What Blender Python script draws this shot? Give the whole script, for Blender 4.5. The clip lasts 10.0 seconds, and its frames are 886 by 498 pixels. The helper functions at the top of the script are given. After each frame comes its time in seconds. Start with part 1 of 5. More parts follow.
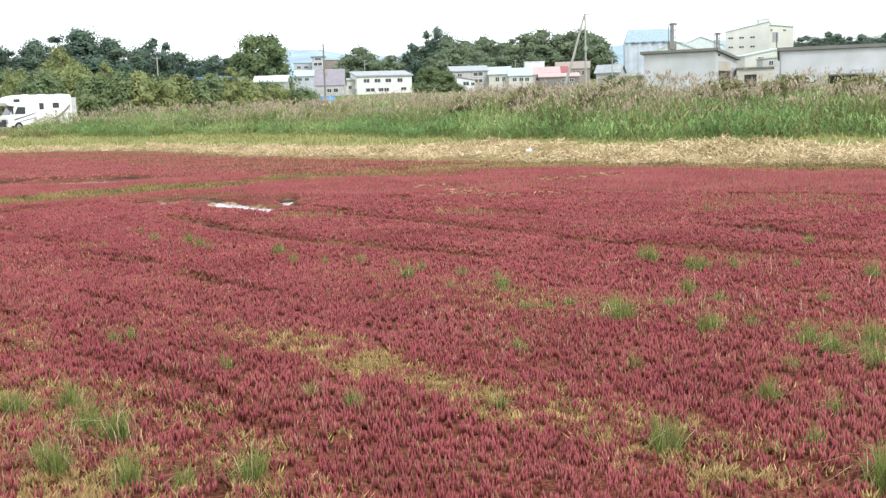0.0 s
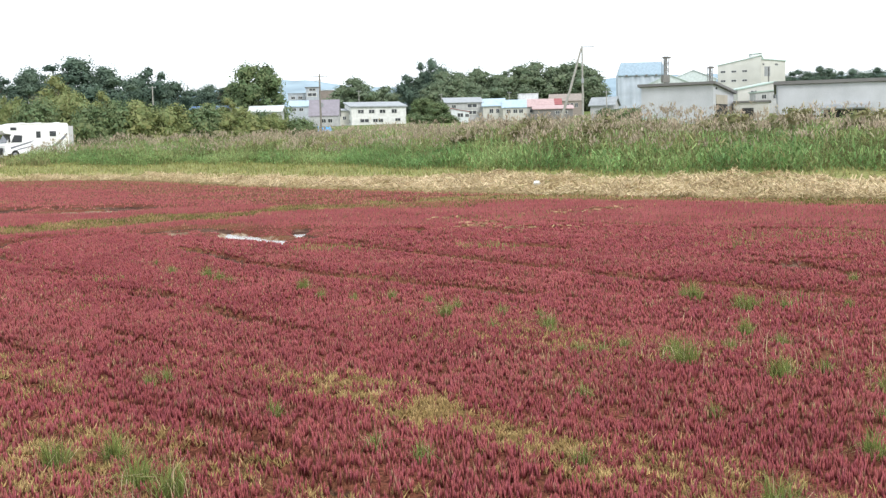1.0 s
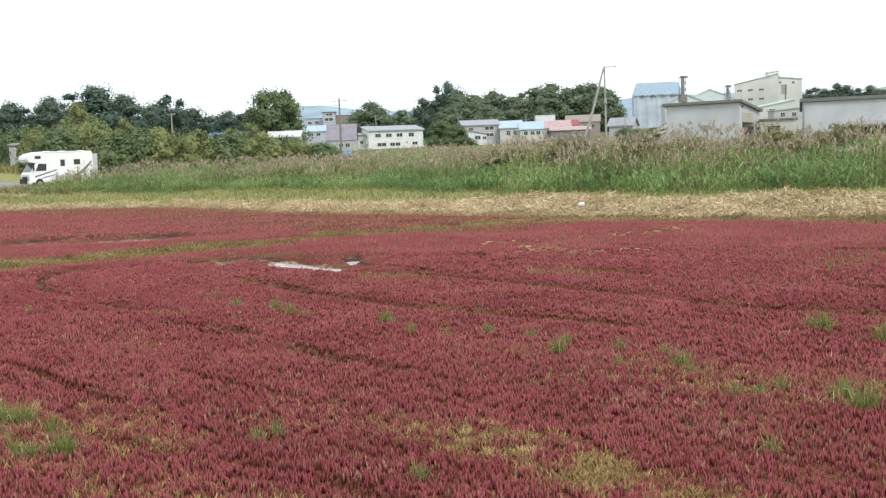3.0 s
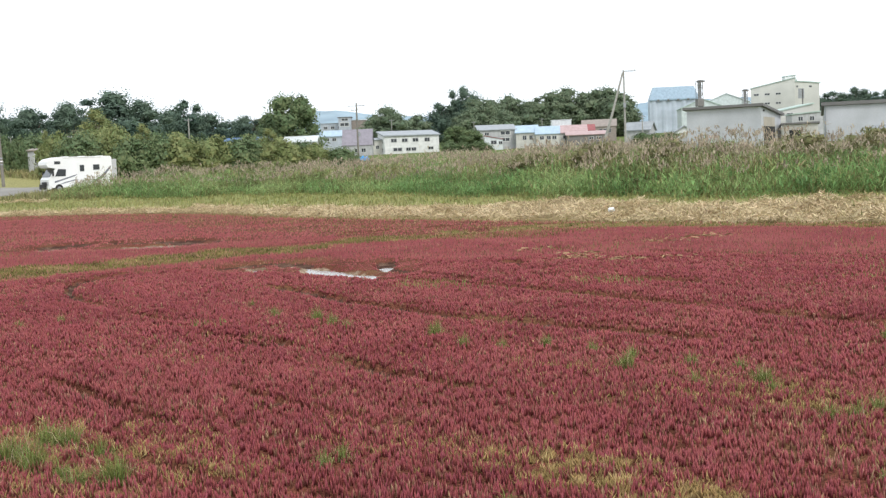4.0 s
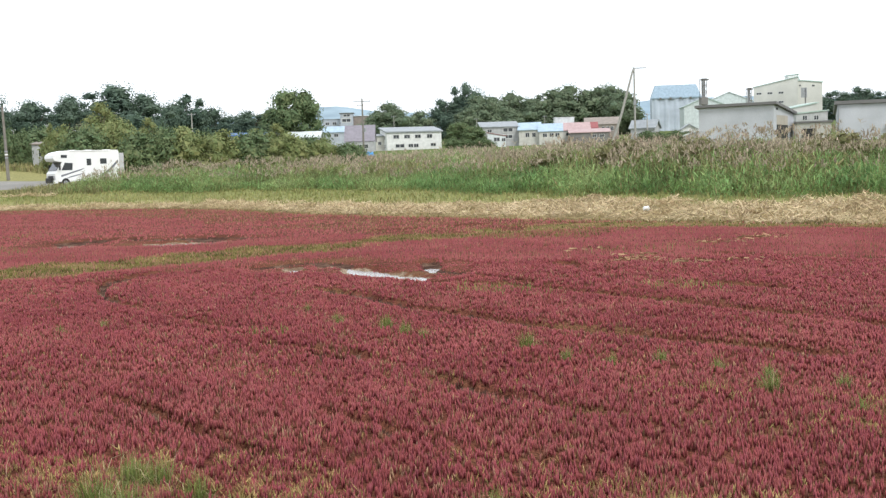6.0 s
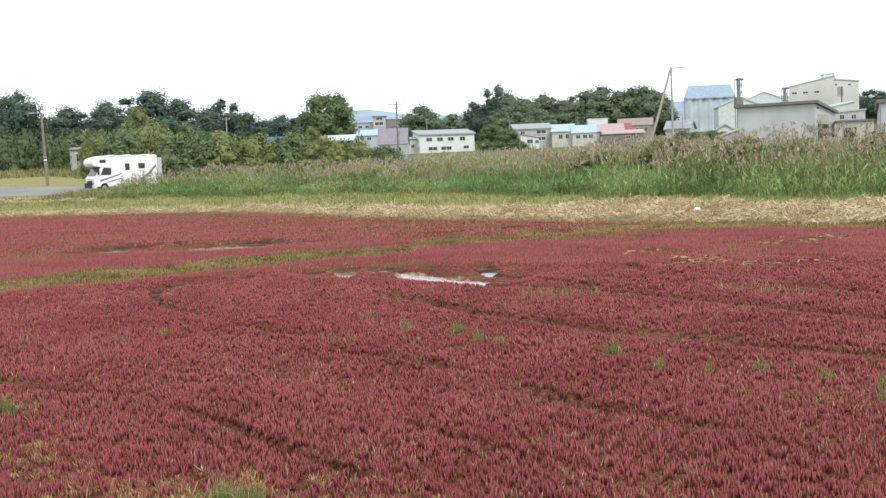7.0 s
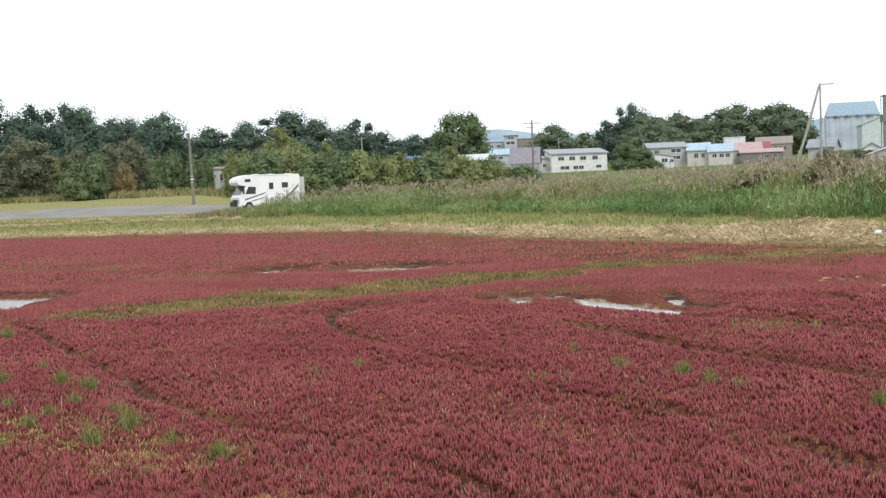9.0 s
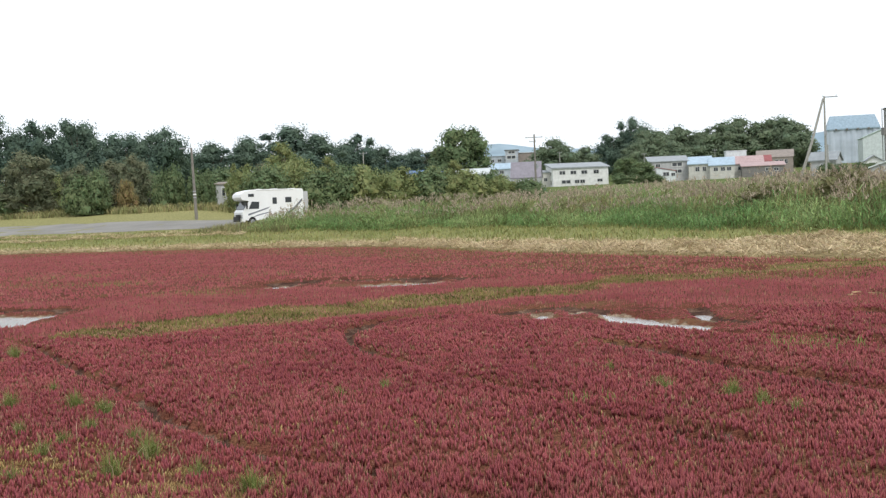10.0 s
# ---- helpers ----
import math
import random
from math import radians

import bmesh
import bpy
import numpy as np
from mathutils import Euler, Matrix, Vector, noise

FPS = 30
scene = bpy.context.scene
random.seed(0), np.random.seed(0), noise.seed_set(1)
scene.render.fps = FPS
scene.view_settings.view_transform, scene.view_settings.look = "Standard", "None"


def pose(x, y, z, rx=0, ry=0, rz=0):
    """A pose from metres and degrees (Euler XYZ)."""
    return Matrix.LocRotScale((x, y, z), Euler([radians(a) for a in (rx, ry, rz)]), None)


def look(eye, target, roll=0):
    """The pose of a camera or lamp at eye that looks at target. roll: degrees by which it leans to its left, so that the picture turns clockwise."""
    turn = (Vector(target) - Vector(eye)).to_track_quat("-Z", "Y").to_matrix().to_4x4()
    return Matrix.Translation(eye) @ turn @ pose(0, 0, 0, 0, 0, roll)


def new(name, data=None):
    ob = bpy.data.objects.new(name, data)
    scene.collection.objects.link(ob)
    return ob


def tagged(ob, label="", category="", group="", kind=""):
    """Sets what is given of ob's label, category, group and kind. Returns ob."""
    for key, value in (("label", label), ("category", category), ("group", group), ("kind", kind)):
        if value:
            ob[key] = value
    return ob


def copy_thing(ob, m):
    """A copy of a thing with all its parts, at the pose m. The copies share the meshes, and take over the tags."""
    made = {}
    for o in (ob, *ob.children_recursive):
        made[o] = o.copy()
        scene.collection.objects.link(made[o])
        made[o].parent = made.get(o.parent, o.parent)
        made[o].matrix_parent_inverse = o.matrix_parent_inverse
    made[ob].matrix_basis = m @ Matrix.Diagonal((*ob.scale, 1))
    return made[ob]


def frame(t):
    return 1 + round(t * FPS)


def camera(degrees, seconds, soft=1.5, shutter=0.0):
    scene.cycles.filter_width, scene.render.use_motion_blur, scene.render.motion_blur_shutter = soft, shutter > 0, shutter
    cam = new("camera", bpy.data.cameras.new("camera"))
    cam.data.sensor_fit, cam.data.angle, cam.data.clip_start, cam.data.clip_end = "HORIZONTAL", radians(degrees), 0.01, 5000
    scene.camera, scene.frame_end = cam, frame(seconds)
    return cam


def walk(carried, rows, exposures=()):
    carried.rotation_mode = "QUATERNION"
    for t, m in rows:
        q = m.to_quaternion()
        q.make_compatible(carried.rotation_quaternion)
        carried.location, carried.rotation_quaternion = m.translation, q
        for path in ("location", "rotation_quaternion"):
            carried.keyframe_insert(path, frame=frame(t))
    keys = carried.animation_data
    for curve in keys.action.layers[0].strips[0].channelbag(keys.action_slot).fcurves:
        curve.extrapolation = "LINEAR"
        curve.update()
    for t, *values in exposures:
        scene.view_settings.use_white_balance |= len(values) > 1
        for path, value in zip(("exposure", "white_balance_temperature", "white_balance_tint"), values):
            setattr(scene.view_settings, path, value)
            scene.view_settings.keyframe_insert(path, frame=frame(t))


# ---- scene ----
cam = camera(43.1, 10.0, soft=1.35)
PATH = [
    (0, (-0.007, 0.047, 2.038), (-0.018, 2.031, 1.79), -1.8),
    (0.5, (-0.254, 0.288, 2.037), (-0.258, 2.276, 1.817), -1.7),
    (1, (-0.533, 0.563, 2.053), (-0.528, 2.554, 1.859), -1.4),
    (1.5, (-0.772, 0.847, 2.049), (-0.753, 2.84, 1.875), -1.8),
    (2, (-1.022, 1.11, 2.034), (-1.001, 3.103, 1.866), -1.8),
    (2.5, (-1.249, 1.394, 2.048), (-1.247, 3.387, 1.887), -2.0),
    (4, (-1.916, 2.262, 2.062), (-1.965, 4.257, 1.919), -2.3),
    (4.5, (-2.146, 2.594, 2.074), (-2.195, 4.589, 1.931), -2.2),
    (5, (-2.423, 2.872, 2.06), (-2.468, 4.866, 1.911), -1.9),
    (6.5, (-3.205, 3.79, 2.08), (-3.257, 5.784, 1.932), -1.9),
    (7, (-3.451, 4.049, 2.068), (-3.556, 6.041, 1.926), -2.3),
    (7.5, (-3.71, 4.337, 2.092), (-3.881, 6.325, 1.961), -2.7),
    (8, (-4.017, 4.591, 2.105), (-4.269, 6.571, 1.989), -2.7),
    (8.5, (-4.271, 4.819, 2.104), (-4.575, 6.793, 1.993), -2.5),
    (9, (-4.517, 5.056, 2.126), (-4.848, 7.026, 2.027), -2.2),
    (9.5, (-4.771, 5.308, 2.128), (-5.112, 7.277, 2.046), -2.2),
    (10, (-4.968, 5.621, 2.107), (-5.299, 7.592, 2.034), -2.4),
]
walk(cam, [(t, look(eye, target, roll)) for t, eye, target, roll in PATH],
     exposures=[(0, 0.95), (1, 0.76), (2.5, 0.52), (4.5, 0.5), (6.5, 0.54), (7.5, 0.54), (8, 0.52), (8.5, 0.42), (9, 0.34), (10, 0.26)])

# ---- world and light: bright overcast late-summer day ----
world = bpy.data.worlds.new("overcast_sky")
scene.world = world
world.use_nodes = True
wn, wl = world.node_tree.nodes, world.node_tree.links
wn.clear()
sky = wn.new("ShaderNodeTexSky")
sky.sky_type, sky.sun_disc = "NISHITA", False
sky.sun_elevation, sky.sun_rotation = radians(48), radians(150)
sky.air_density, sky.dust_density, sky.ozone_density = 1.0, 4.0, 1.0
veil = wn.new("ShaderNodeMix")
veil.data_type = "RGBA"
veil.inputs[0].default_value = 0.82
veil.inputs[7].default_value = (9.2, 9.8, 10.5, 1)
wl.new(sky.outputs[0], veil.inputs[6])
wbg = wn.new("ShaderNodeBackground")
wbg.inputs[1].default_value = 0.115
wl.new(veil.outputs[2], wbg.inputs[0])
wout = wn.new("ShaderNodeOutputWorld")
wl.new(wbg.outputs[0], wout.inputs[0])

sun_data = bpy.data.lights.new("sun", "SUN")
sun_data.energy, sun_data.angle, sun_data.color = 1.1, radians(14), (1.0, 0.985, 0.96)
sun = new("sun", sun_data)
sun.matrix_world = look((30, -40, 60), (0, 10, 0))


# ---- materials ----
def material(name, colors, scale=3.0, rough=0.9, rand=0.0, fine=0.0, fine_scale=60.0, bump=0.0, bump_scale=40.0,
             metal=0.0, hue=0.0, per_object=False, spec=0.3, through_light=0.0, detail=4.0):
    """Noise between two or more colours, a finer mottle, a random shade for each loose piece, and relief."""
    m = bpy.data.materials.new(name)
    m.use_nodes = True
    n, k = m.node_tree.nodes, m.node_tree.links
    b = n["Principled BSDF"]
    b.inputs["Roughness"].default_value, b.inputs["Metallic"].default_value = rough, metal
    b.inputs["Specular IOR Level"].default_value = spec
    co = n.new("ShaderNodeTexCoord")
    tex = n.new("ShaderNodeTexNoise")
    tex.inputs["Scale"].default_value, tex.inputs["Detail"].default_value = scale, detail
    k.new(co.outputs["Object"], tex.inputs["Vector"])
    ramp = n.new("ShaderNodeValToRGB")
    el = ramp.color_ramp.elements
    el[0].position, el[1].position = 0.32, 0.68
    el[0].color, el[1].color = (*colors[0], 1), (*colors[-1], 1)
    for i, c in enumerate(colors[1:-1], 1):
        el.new(0.32 + 0.36 * i / (len(colors) - 1)).color = (*c, 1)
    k.new(tex.outputs["Fac"], ramp.inputs["Fac"])
    col = ramp.outputs["Color"]
    if rand or fine or hue:
        hs = n.new("ShaderNodeHueSaturation")
        k.new(col, hs.inputs["Color"])
        total = None
        if rand:
            src = n.new("ShaderNodeObjectInfo") if per_object else n.new("ShaderNodeNewGeometry")
            out = src.outputs["Random"] if per_object else src.outputs["Random Per Island"]
            mr = n.new("ShaderNodeMapRange")
            mr.inputs["To Min"].default_value, mr.inputs["To Max"].default_value = 1 - rand, 1 + rand
            k.new(out, mr.inputs["Value"])
            total = mr.outputs["Result"]
            if hue:
                mul = n.new("ShaderNodeMath")
                mul.operation = "MULTIPLY"
                mul.inputs[1].default_value = 7.31
                k.new(out, mul.inputs[0])
                fr = n.new("ShaderNodeMath")
                fr.operation = "FRACT"
                k.new(mul.outputs[0], fr.inputs[0])
                hr = n.new("ShaderNodeMapRange")
                hr.inputs["To Min"].default_value, hr.inputs["To Max"].default_value = 0.5 - hue, 0.5 + hue
                k.new(fr.outputs[0], hr.inputs["Value"])
                k.new(hr.outputs["Result"], hs.inputs["Hue"])
        if fine:
            ft = n.new("ShaderNodeTexNoise")
            ft.inputs["Scale"].default_value, ft.inputs["Detail"].default_value = fine_scale, 3
            k.new(co.outputs["Object"], ft.inputs["Vector"])
            fm = n.new("ShaderNodeMapRange")
            fm.inputs["From Min"].default_value, fm.inputs["From Max"].default_value = 0.3, 0.7
            fm.inputs["To Min"].default_value, fm.inputs["To Max"].default_value = 1 - fine, 1 + fine
            k.new(ft.outputs["Fac"], fm.inputs["Value"])
            if total:
                mm = n.new("ShaderNodeMath")
                mm.operation = "MULTIPLY"
                k.new(total, mm.inputs[0])
                k.new(fm.outputs["Result"], mm.inputs[1])
                total = mm.outputs[0]
            else:
                total = fm.outputs["Result"]
        if total:
            k.new(total, hs.inputs["Value"])
        col = hs.outputs["Color"]
    k.new(col, b.inputs["Base Color"])
    if bump:
        bt = n.new("ShaderNodeTexNoise")
        bt.inputs["Scale"].default_value, bt.inputs["Detail"].default_value = bump_scale, 5
        k.new(co.outputs["Object"], bt.inputs["Vector"])
        bp = n.new("ShaderNodeBump")
        bp.inputs["Strength"].default_value = bump
        bp.inputs["Distance"].default_value = 0.02
        k.new(bt.outputs["Fac"], bp.inputs["Height"])
        k.new(bp.outputs["Normal"], b.inputs["Normal"])
    if through_light:
        tr = n.new("ShaderNodeBsdfTranslucent")
        k.new(col, tr.inputs["Color"])
        mx = n.new("ShaderNodeMixShader")
        mx.inputs[0].default_value = through_light
        k.new(b.outputs[0], mx.inputs[1])
        k.new(tr.outputs[0], mx.inputs[2])
        k.new(mx.outputs[0], n["Material Output"].inputs["Surface"])
    return m


RED = material("saltwort_red", [(0.285, 0.068, 0.073), (0.335, 0.084, 0.087), (0.375, 0.106, 0.102)], 0.5, 0.7, rand=0.13, hue=0.01, fine=0.12, fine_scale=2.5, spec=0.2, through_light=0.2)
RUSSET = material("saltwort_russet", [(0.24, 0.10, 0.075), (0.32, 0.155, 0.105), (0.38, 0.23, 0.145)], 1.5, 0.85, rand=0.3, hue=0.02, spec=0.15, through_light=0.2)
YELLOW = material("saltwort_yellowing", [(0.17, 0.115, 0.045), (0.36, 0.245, 0.10), (0.52, 0.37, 0.175)], 9.0, 0.85, rand=0.35, hue=0.015, spec=0.15, through_light=0.25)
OLIVE = material("short_marsh_grass", [(0.095, 0.095, 0.03), (0.175, 0.155, 0.05), (0.34, 0.255, 0.11)], 0.8, 0.9, rand=0.3, hue=0.02, spec=0.15, through_light=0.2)
TUFT = material("green_sedge", [(0.155, 0.20, 0.05), (0.285, 0.315, 0.105)], 3, 0.75, rand=0.4, hue=0.03, spec=0.2, through_light=0.3)
REED_GREEN = material("reed_leaf", [(0.16, 0.265, 0.095), (0.24, 0.365, 0.135), (0.34, 0.40, 0.17)], 0.25, 0.75, rand=0.4, hue=0.025, spec=0.2, through_light=0.3)
REED_PLUME = material("reed_plume", [(0.33, 0.27, 0.195), (0.47, 0.395, 0.29)], 0.4, 0.95, rand=0.3, hue=0.025, spec=0.1, through_light=0.3)
REED_DRY = material("reed_dull_leaf", [(0.18, 0.19, 0.08), (0.36, 0.32, 0.155)], 0.3, 0.85, rand=0.4, hue=0.03, spec=0.15, through_light=0.25)
STRAW = material("mown_straw", [(0.42, 0.33, 0.19), (0.60, 0.49, 0.32)], 0.6, 0.95, rand=0.32, hue=0.015, spec=0.1, through_light=0.15)
MOWN = material("mown_grass", [(0.20, 0.22, 0.07), (0.33, 0.31, 0.13)], 0.4, 0.9, rand=0.3, hue=0.03, spec=0.15, through_light=0.2)
ASPHALT = material("worn_asphalt", [(0.19, 0.178, 0.16), (0.26, 0.245, 0.22)], 0.3, 0.9, fine=0.15, bump=0.3)


def ground_material():
    """Zones by distance from the marsh's edge: mud, olive fringe, straw, mown grass, rough ground."""
    m = bpy.data.materials.new("ground_zones")
    m.use_nodes = True
    n, k = m.node_tree.nodes, m.node_tree.links
    b = n["Principled BSDF"]
    b.inputs["Roughness"].default_value = 1.0
    b.inputs["Specular IOR Level"].default_value = 0.05
    at = n.new("ShaderNodeAttribute")
    at.attribute_name = "bank"
    co = n.new("ShaderNodeTexCoord")
    wob = n.new("ShaderNodeTexNoise")
    wob.inputs["Scale"].default_value, wob.inputs["Detail"].default_value = 0.35, 5
    k.new(co.outputs["Object"], wob.inputs["Vector"])
    wm = n.new("ShaderNodeMapRange")
    wm.inputs["To Min"].default_value, wm.inputs["To Max"].default_value = -2.2, 2.2
    k.new(wob.outputs["Fac"], wm.inputs["Value"])
    ad = n.new("ShaderNodeMath")
    k.new(at.outputs["Fac"], ad.inputs[0])
    k.new(wm.outputs["Result"], ad.inputs[1])
    sc = n.new("ShaderNodeMapRange")
    sc.inputs["From Min"].default_value, sc.inputs["From Max"].default_value = -5, 95
    k.new(ad.outputs[0], sc.inputs["Value"])
    ramp = n.new("ShaderNodeValToRGB")
    el = ramp.color_ramp.elements
    el[0].position, el[0].color = 0.0, (0.095, 0.060, 0.042, 1)
    el[1].position, el[1].color = 1.0, (0.12, 0.15, 0.05, 1)
    for p, c in ((-0.6, (0.10, 0.068, 0.045)), (0.1, (0.17, 0.14, 0.06)), (0.9, (0.32, 0.25, 0.13)), (3.6, (0.36, 0.29, 0.16)),
                 (5.2, (0.22, 0.22, 0.085)), (12, (0.20, 0.21, 0.08)), (17, (0.24, 0.23, 0.10)), (45, (0.27, 0.25, 0.105)), (62, (0.15, 0.17, 0.06))):
        el.new((p + 5) / 100).color = (*c, 1)
    k.new(sc.outputs["Result"], ramp.inputs["Fac"])
    ft = n.new("ShaderNodeTexNoise")
    ft.inputs["Scale"].default_value, ft.inputs["Detail"].default_value = 5.0, 6
    k.new(co.outputs["Object"], ft.inputs["Vector"])
    fm = n.new("ShaderNodeMapRange")
    fm.inputs["From Min"].default_value, fm.inputs["From Max"].default_value = 0.3, 0.7
    fm.inputs["To Min"].default_value, fm.inputs["To Max"].default_value = 0.6, 1.35
    k.new(ft.outputs["Fac"], fm.inputs["Value"])
    hs = n.new("ShaderNodeHueSaturation")
    k.new(ramp.outputs["Color"], hs.inputs["Color"])
    k.new(fm.outputs["Result"], hs.inputs["Value"])
    k.new(hs.outputs["Color"], b.inputs["Base Color"])
    bp = n.new("ShaderNodeBump")
    bp.inputs["Strength"].default_value, bp.inputs["Distance"].default_value = 0.5, 0.04
    k.new(ft.outputs["Fac"], bp.inputs["Height"])
    k.new(bp.outputs["Normal"], b.inputs["Normal"])
    return m


def mat_material():
    """Matted lower stems, giving way to mud in the ruts (attribute cover) and to olive grass on the track (attribute grassy)."""
    m = bpy.data.materials.new("saltwort_mat")
    m.use_nodes = True
    n, k = m.node_tree.nodes, m.node_tree.links
    b = n["Principled BSDF"]
    b.inputs["Roughness"].default_value, b.inputs["Specular IOR Level"].default_value = 1.0, 0.03
    co = n.new("ShaderNodeTexCoord")

    def mottle(scale, stops):
        t = n.new("ShaderNodeTexNoise")
        t.inputs["Scale"].default_value, t.inputs["Detail"].default_value = scale, 6
        k.new(co.outputs["Object"], t.inputs["Vector"])
        r = n.new("ShaderNodeValToRGB")
        e = r.color_ramp.elements
        e[0].position, e[0].color, e[1].position, e[1].color = 0.34, (*stops[0], 1), 0.66, (*stops[2], 1)
        e.new(0.5).color = (*stops[1], 1)
        k.new(t.outputs["Fac"], r.inputs["Fac"])
        return r.outputs["Color"], t.outputs["Fac"]

    red, _ = mottle(0.8, [(0.10, 0.040, 0.024), (0.145, 0.052, 0.034), (0.15, 0.078, 0.040)])
    mud, _ = mottle(2.5, [(0.05, 0.026, 0.019), (0.085, 0.046, 0.033), (0.18, 0.115, 0.08)])
    oliv, _ = mottle(1.1, [(0.11, 0.095, 0.033), (0.18, 0.15, 0.05), (0.22, 0.15, 0.07)])
    silt, _ = mottle(3.0, [(0.16, 0.11, 0.07), (0.26, 0.19, 0.13), (0.36, 0.28, 0.20)])
    edge, grain = mottle(9.0, [(0.3, 0.3, 0.3), (0.5, 0.5, 0.5), (0.7, 0.7, 0.7)])
    col = red
    for name, over in (("grassy", oliv), ("bare", mud), ("silty", silt)):
        at = n.new("ShaderNodeAttribute")
        at.attribute_name = name
        ad = n.new("ShaderNodeMath")
        k.new(at.outputs["Fac"], ad.inputs[0])
        sb = n.new("ShaderNodeMath")
        sb.operation = "SUBTRACT"
        k.new(grain, sb.inputs[0])
        sb.inputs[1].default_value = 0.5
        k.new(sb.outputs[0], ad.inputs[1])
        st = n.new("ShaderNodeMapRange")
        st.inputs["From Min"].default_value, st.inputs["From Max"].default_value = 0.4, 0.6
        k.new(ad.outputs[0], st.inputs["Value"])
        mx = n.new("ShaderNodeMix")
        mx.data_type = "RGBA"
        k.new(st.outputs["Result"], mx.inputs[0])
        k.new(col, mx.inputs[6])
        k.new(over, mx.inputs[7])
        col = mx.outputs[2]
    hs = n.new("ShaderNodeHueSaturation")
    ft = n.new("ShaderNodeTexNoise")
    ft.inputs["Scale"].default_value, ft.inputs["Detail"].default_value = 42, 4
    k.new(co.outputs["Object"], ft.inputs["Vector"])
    fm = n.new("ShaderNodeMapRange")
    fm.inputs["From Min"].default_value, fm.inputs["From Max"].default_value = 0.3, 0.7
    fm.inputs["To Min"].default_value, fm.inputs["To Max"].default_value = 0.35, 1.55
    k.new(ft.outputs["Fac"], fm.inputs["Value"])
    k.new(fm.outputs["Result"], hs.inputs["Value"])
    k.new(col, hs.inputs["Color"])
    k.new(hs.outputs["Color"], b.inputs["Base Color"])
    bp = n.new("ShaderNodeBump")
    bp.inputs["Strength"].default_value, bp.inputs["Distance"].default_value = 1.0, 0.02
    k.new(ft.outputs["Fac"], bp.inputs["Height"])
    k.new(bp.outputs["Normal"], b.inputs["Normal"])
    return m


GROUND = ground_material()
MAT = mat_material()


# ---- plan of the marsh ----
EDGE = [(60, -12), (30, 16), (12.4, 31.7), (8.1, 35.1), (2.9, 39.4), (-0.7, 43.8), (-4.6, 48.1), (-10.3, 54.9), (-16, 64), (-22, 70), (-34, 75), (-49, 79.5), (-90, 92), (-200, 120)]


def off_line(x, y, line):
    """Distance of points from a polyline, and the side (positive on the right of its run)."""
    best, side = np.full(x.shape, 1e9), np.ones(x.shape)
    for (ax, ay), (bx, by) in zip(line, line[1:]):
        dx, dy = bx - ax, by - ay
        u = np.clip(((x - ax) * dx + (y - ay) * dy) / (dx * dx + dy * dy), 0, 1)
        d = np.hypot(x - ax - u * dx, y - ay - u * dy)
        cross = dx * (y - ay) - dy * (x - ax)
        near = d < best
        best = np.where(near, d, best)
        side = np.where(near, np.where(cross < 0, 1.0, -1.0), side)
    return best, side


def bank(x, y):
    d, s = off_line(x, y, EDGE)
    return d * s


def lattice(x, y, cell, seed):
    """Smooth value noise, 0 to 1."""
    g = np.random.RandomState(seed).rand(256, 256)
    u, v = x / cell + 1000, y / cell + 1000
    i, j = np.floor(u).astype(int), np.floor(v).astype(int)
    a, b = u - i, v - j
    a, b = a * a * (3 - 2 * a), b * b * (3 - 2 * b)
    p = lambda q, r: g[q % 256, r % 256]
    return (p(i, j) * (1 - a) + p(i + 1, j) * a) * (1 - b) + (p(i, j + 1) * (1 - a) + p(i + 1, j + 1) * a) * b


RISE_S = [-400, 0, 5, 9, 18, 24, 34, 45, 75, 150, 380, 700, 1500, 4000]
RISE_Z = [0, 0, 0.42, 0.72, 1.2, 1.65, 2.0, 2.4, 3.2, 4.5, 9, 20, 45, 60]
WHEEL_RUTS = [  # a run in plan, and half the width
    ([(-16.6, 24.7), (-14.4, 22.4), (-12.4, 19.8), (-11.35, 18.6), (-10.3, 17.2), (-9.6, 16.2), (-8.9, 15.5), (-8.0, 14.6), (-7.2, 14.3)], 0.085),
    ([(-9.7, 25.0), (-9.7, 24.0), (-9.4, 22.8), (-8.7, 21.3), (-8.0, 20.3), (-7.4, 19.4), (-6.9, 18.7), (-5.9, 17.6)], 0.085),
    ([(-9.7, 24.2), (-9.7, 25.3), (-9.4, 26.1), (-8.8, 26.6), (-8.2, 26.7), (-7.35, 27.0), (-6.95, 27.8), (-6.3, 28.0), (-5.6, 27.3)], 0.26),
    ([(-4.0, 23.7), (-3.5, 22.6), (-2.8, 22.2), (-2.2, 21.7), (-0.75, 20.0), (1.2, 17.2), (2.4, 15.5), (3.8, 14.4), (5.4, 13.0)], 0.2),
    ([(-5.3, 21.9), (-4.7, 21.0), (-4.2, 20.1), (-3.8, 19.3), (-3.3, 18.7), (-2.9, 18.2), (-2.0, 17.0), (-0.8, 15.9), (0.6, 14.6)], 0.2),
    ([(-3.8, 27.2), (-3.67, 25.6), (-3.4, 25.2), (-3.0, 24.5)], 0.2),
    ([(-15.6, 38.4), (-14.1, 38.9), (-12.0, 38.9), (-10.1, 37.9), (-8.9, 36.9)], 0.42),
    ([(-15.6, 37.9), (-14.1, 38.2), (-12.0, 38.3), (-10.1, 37.4)], 0.35),
]
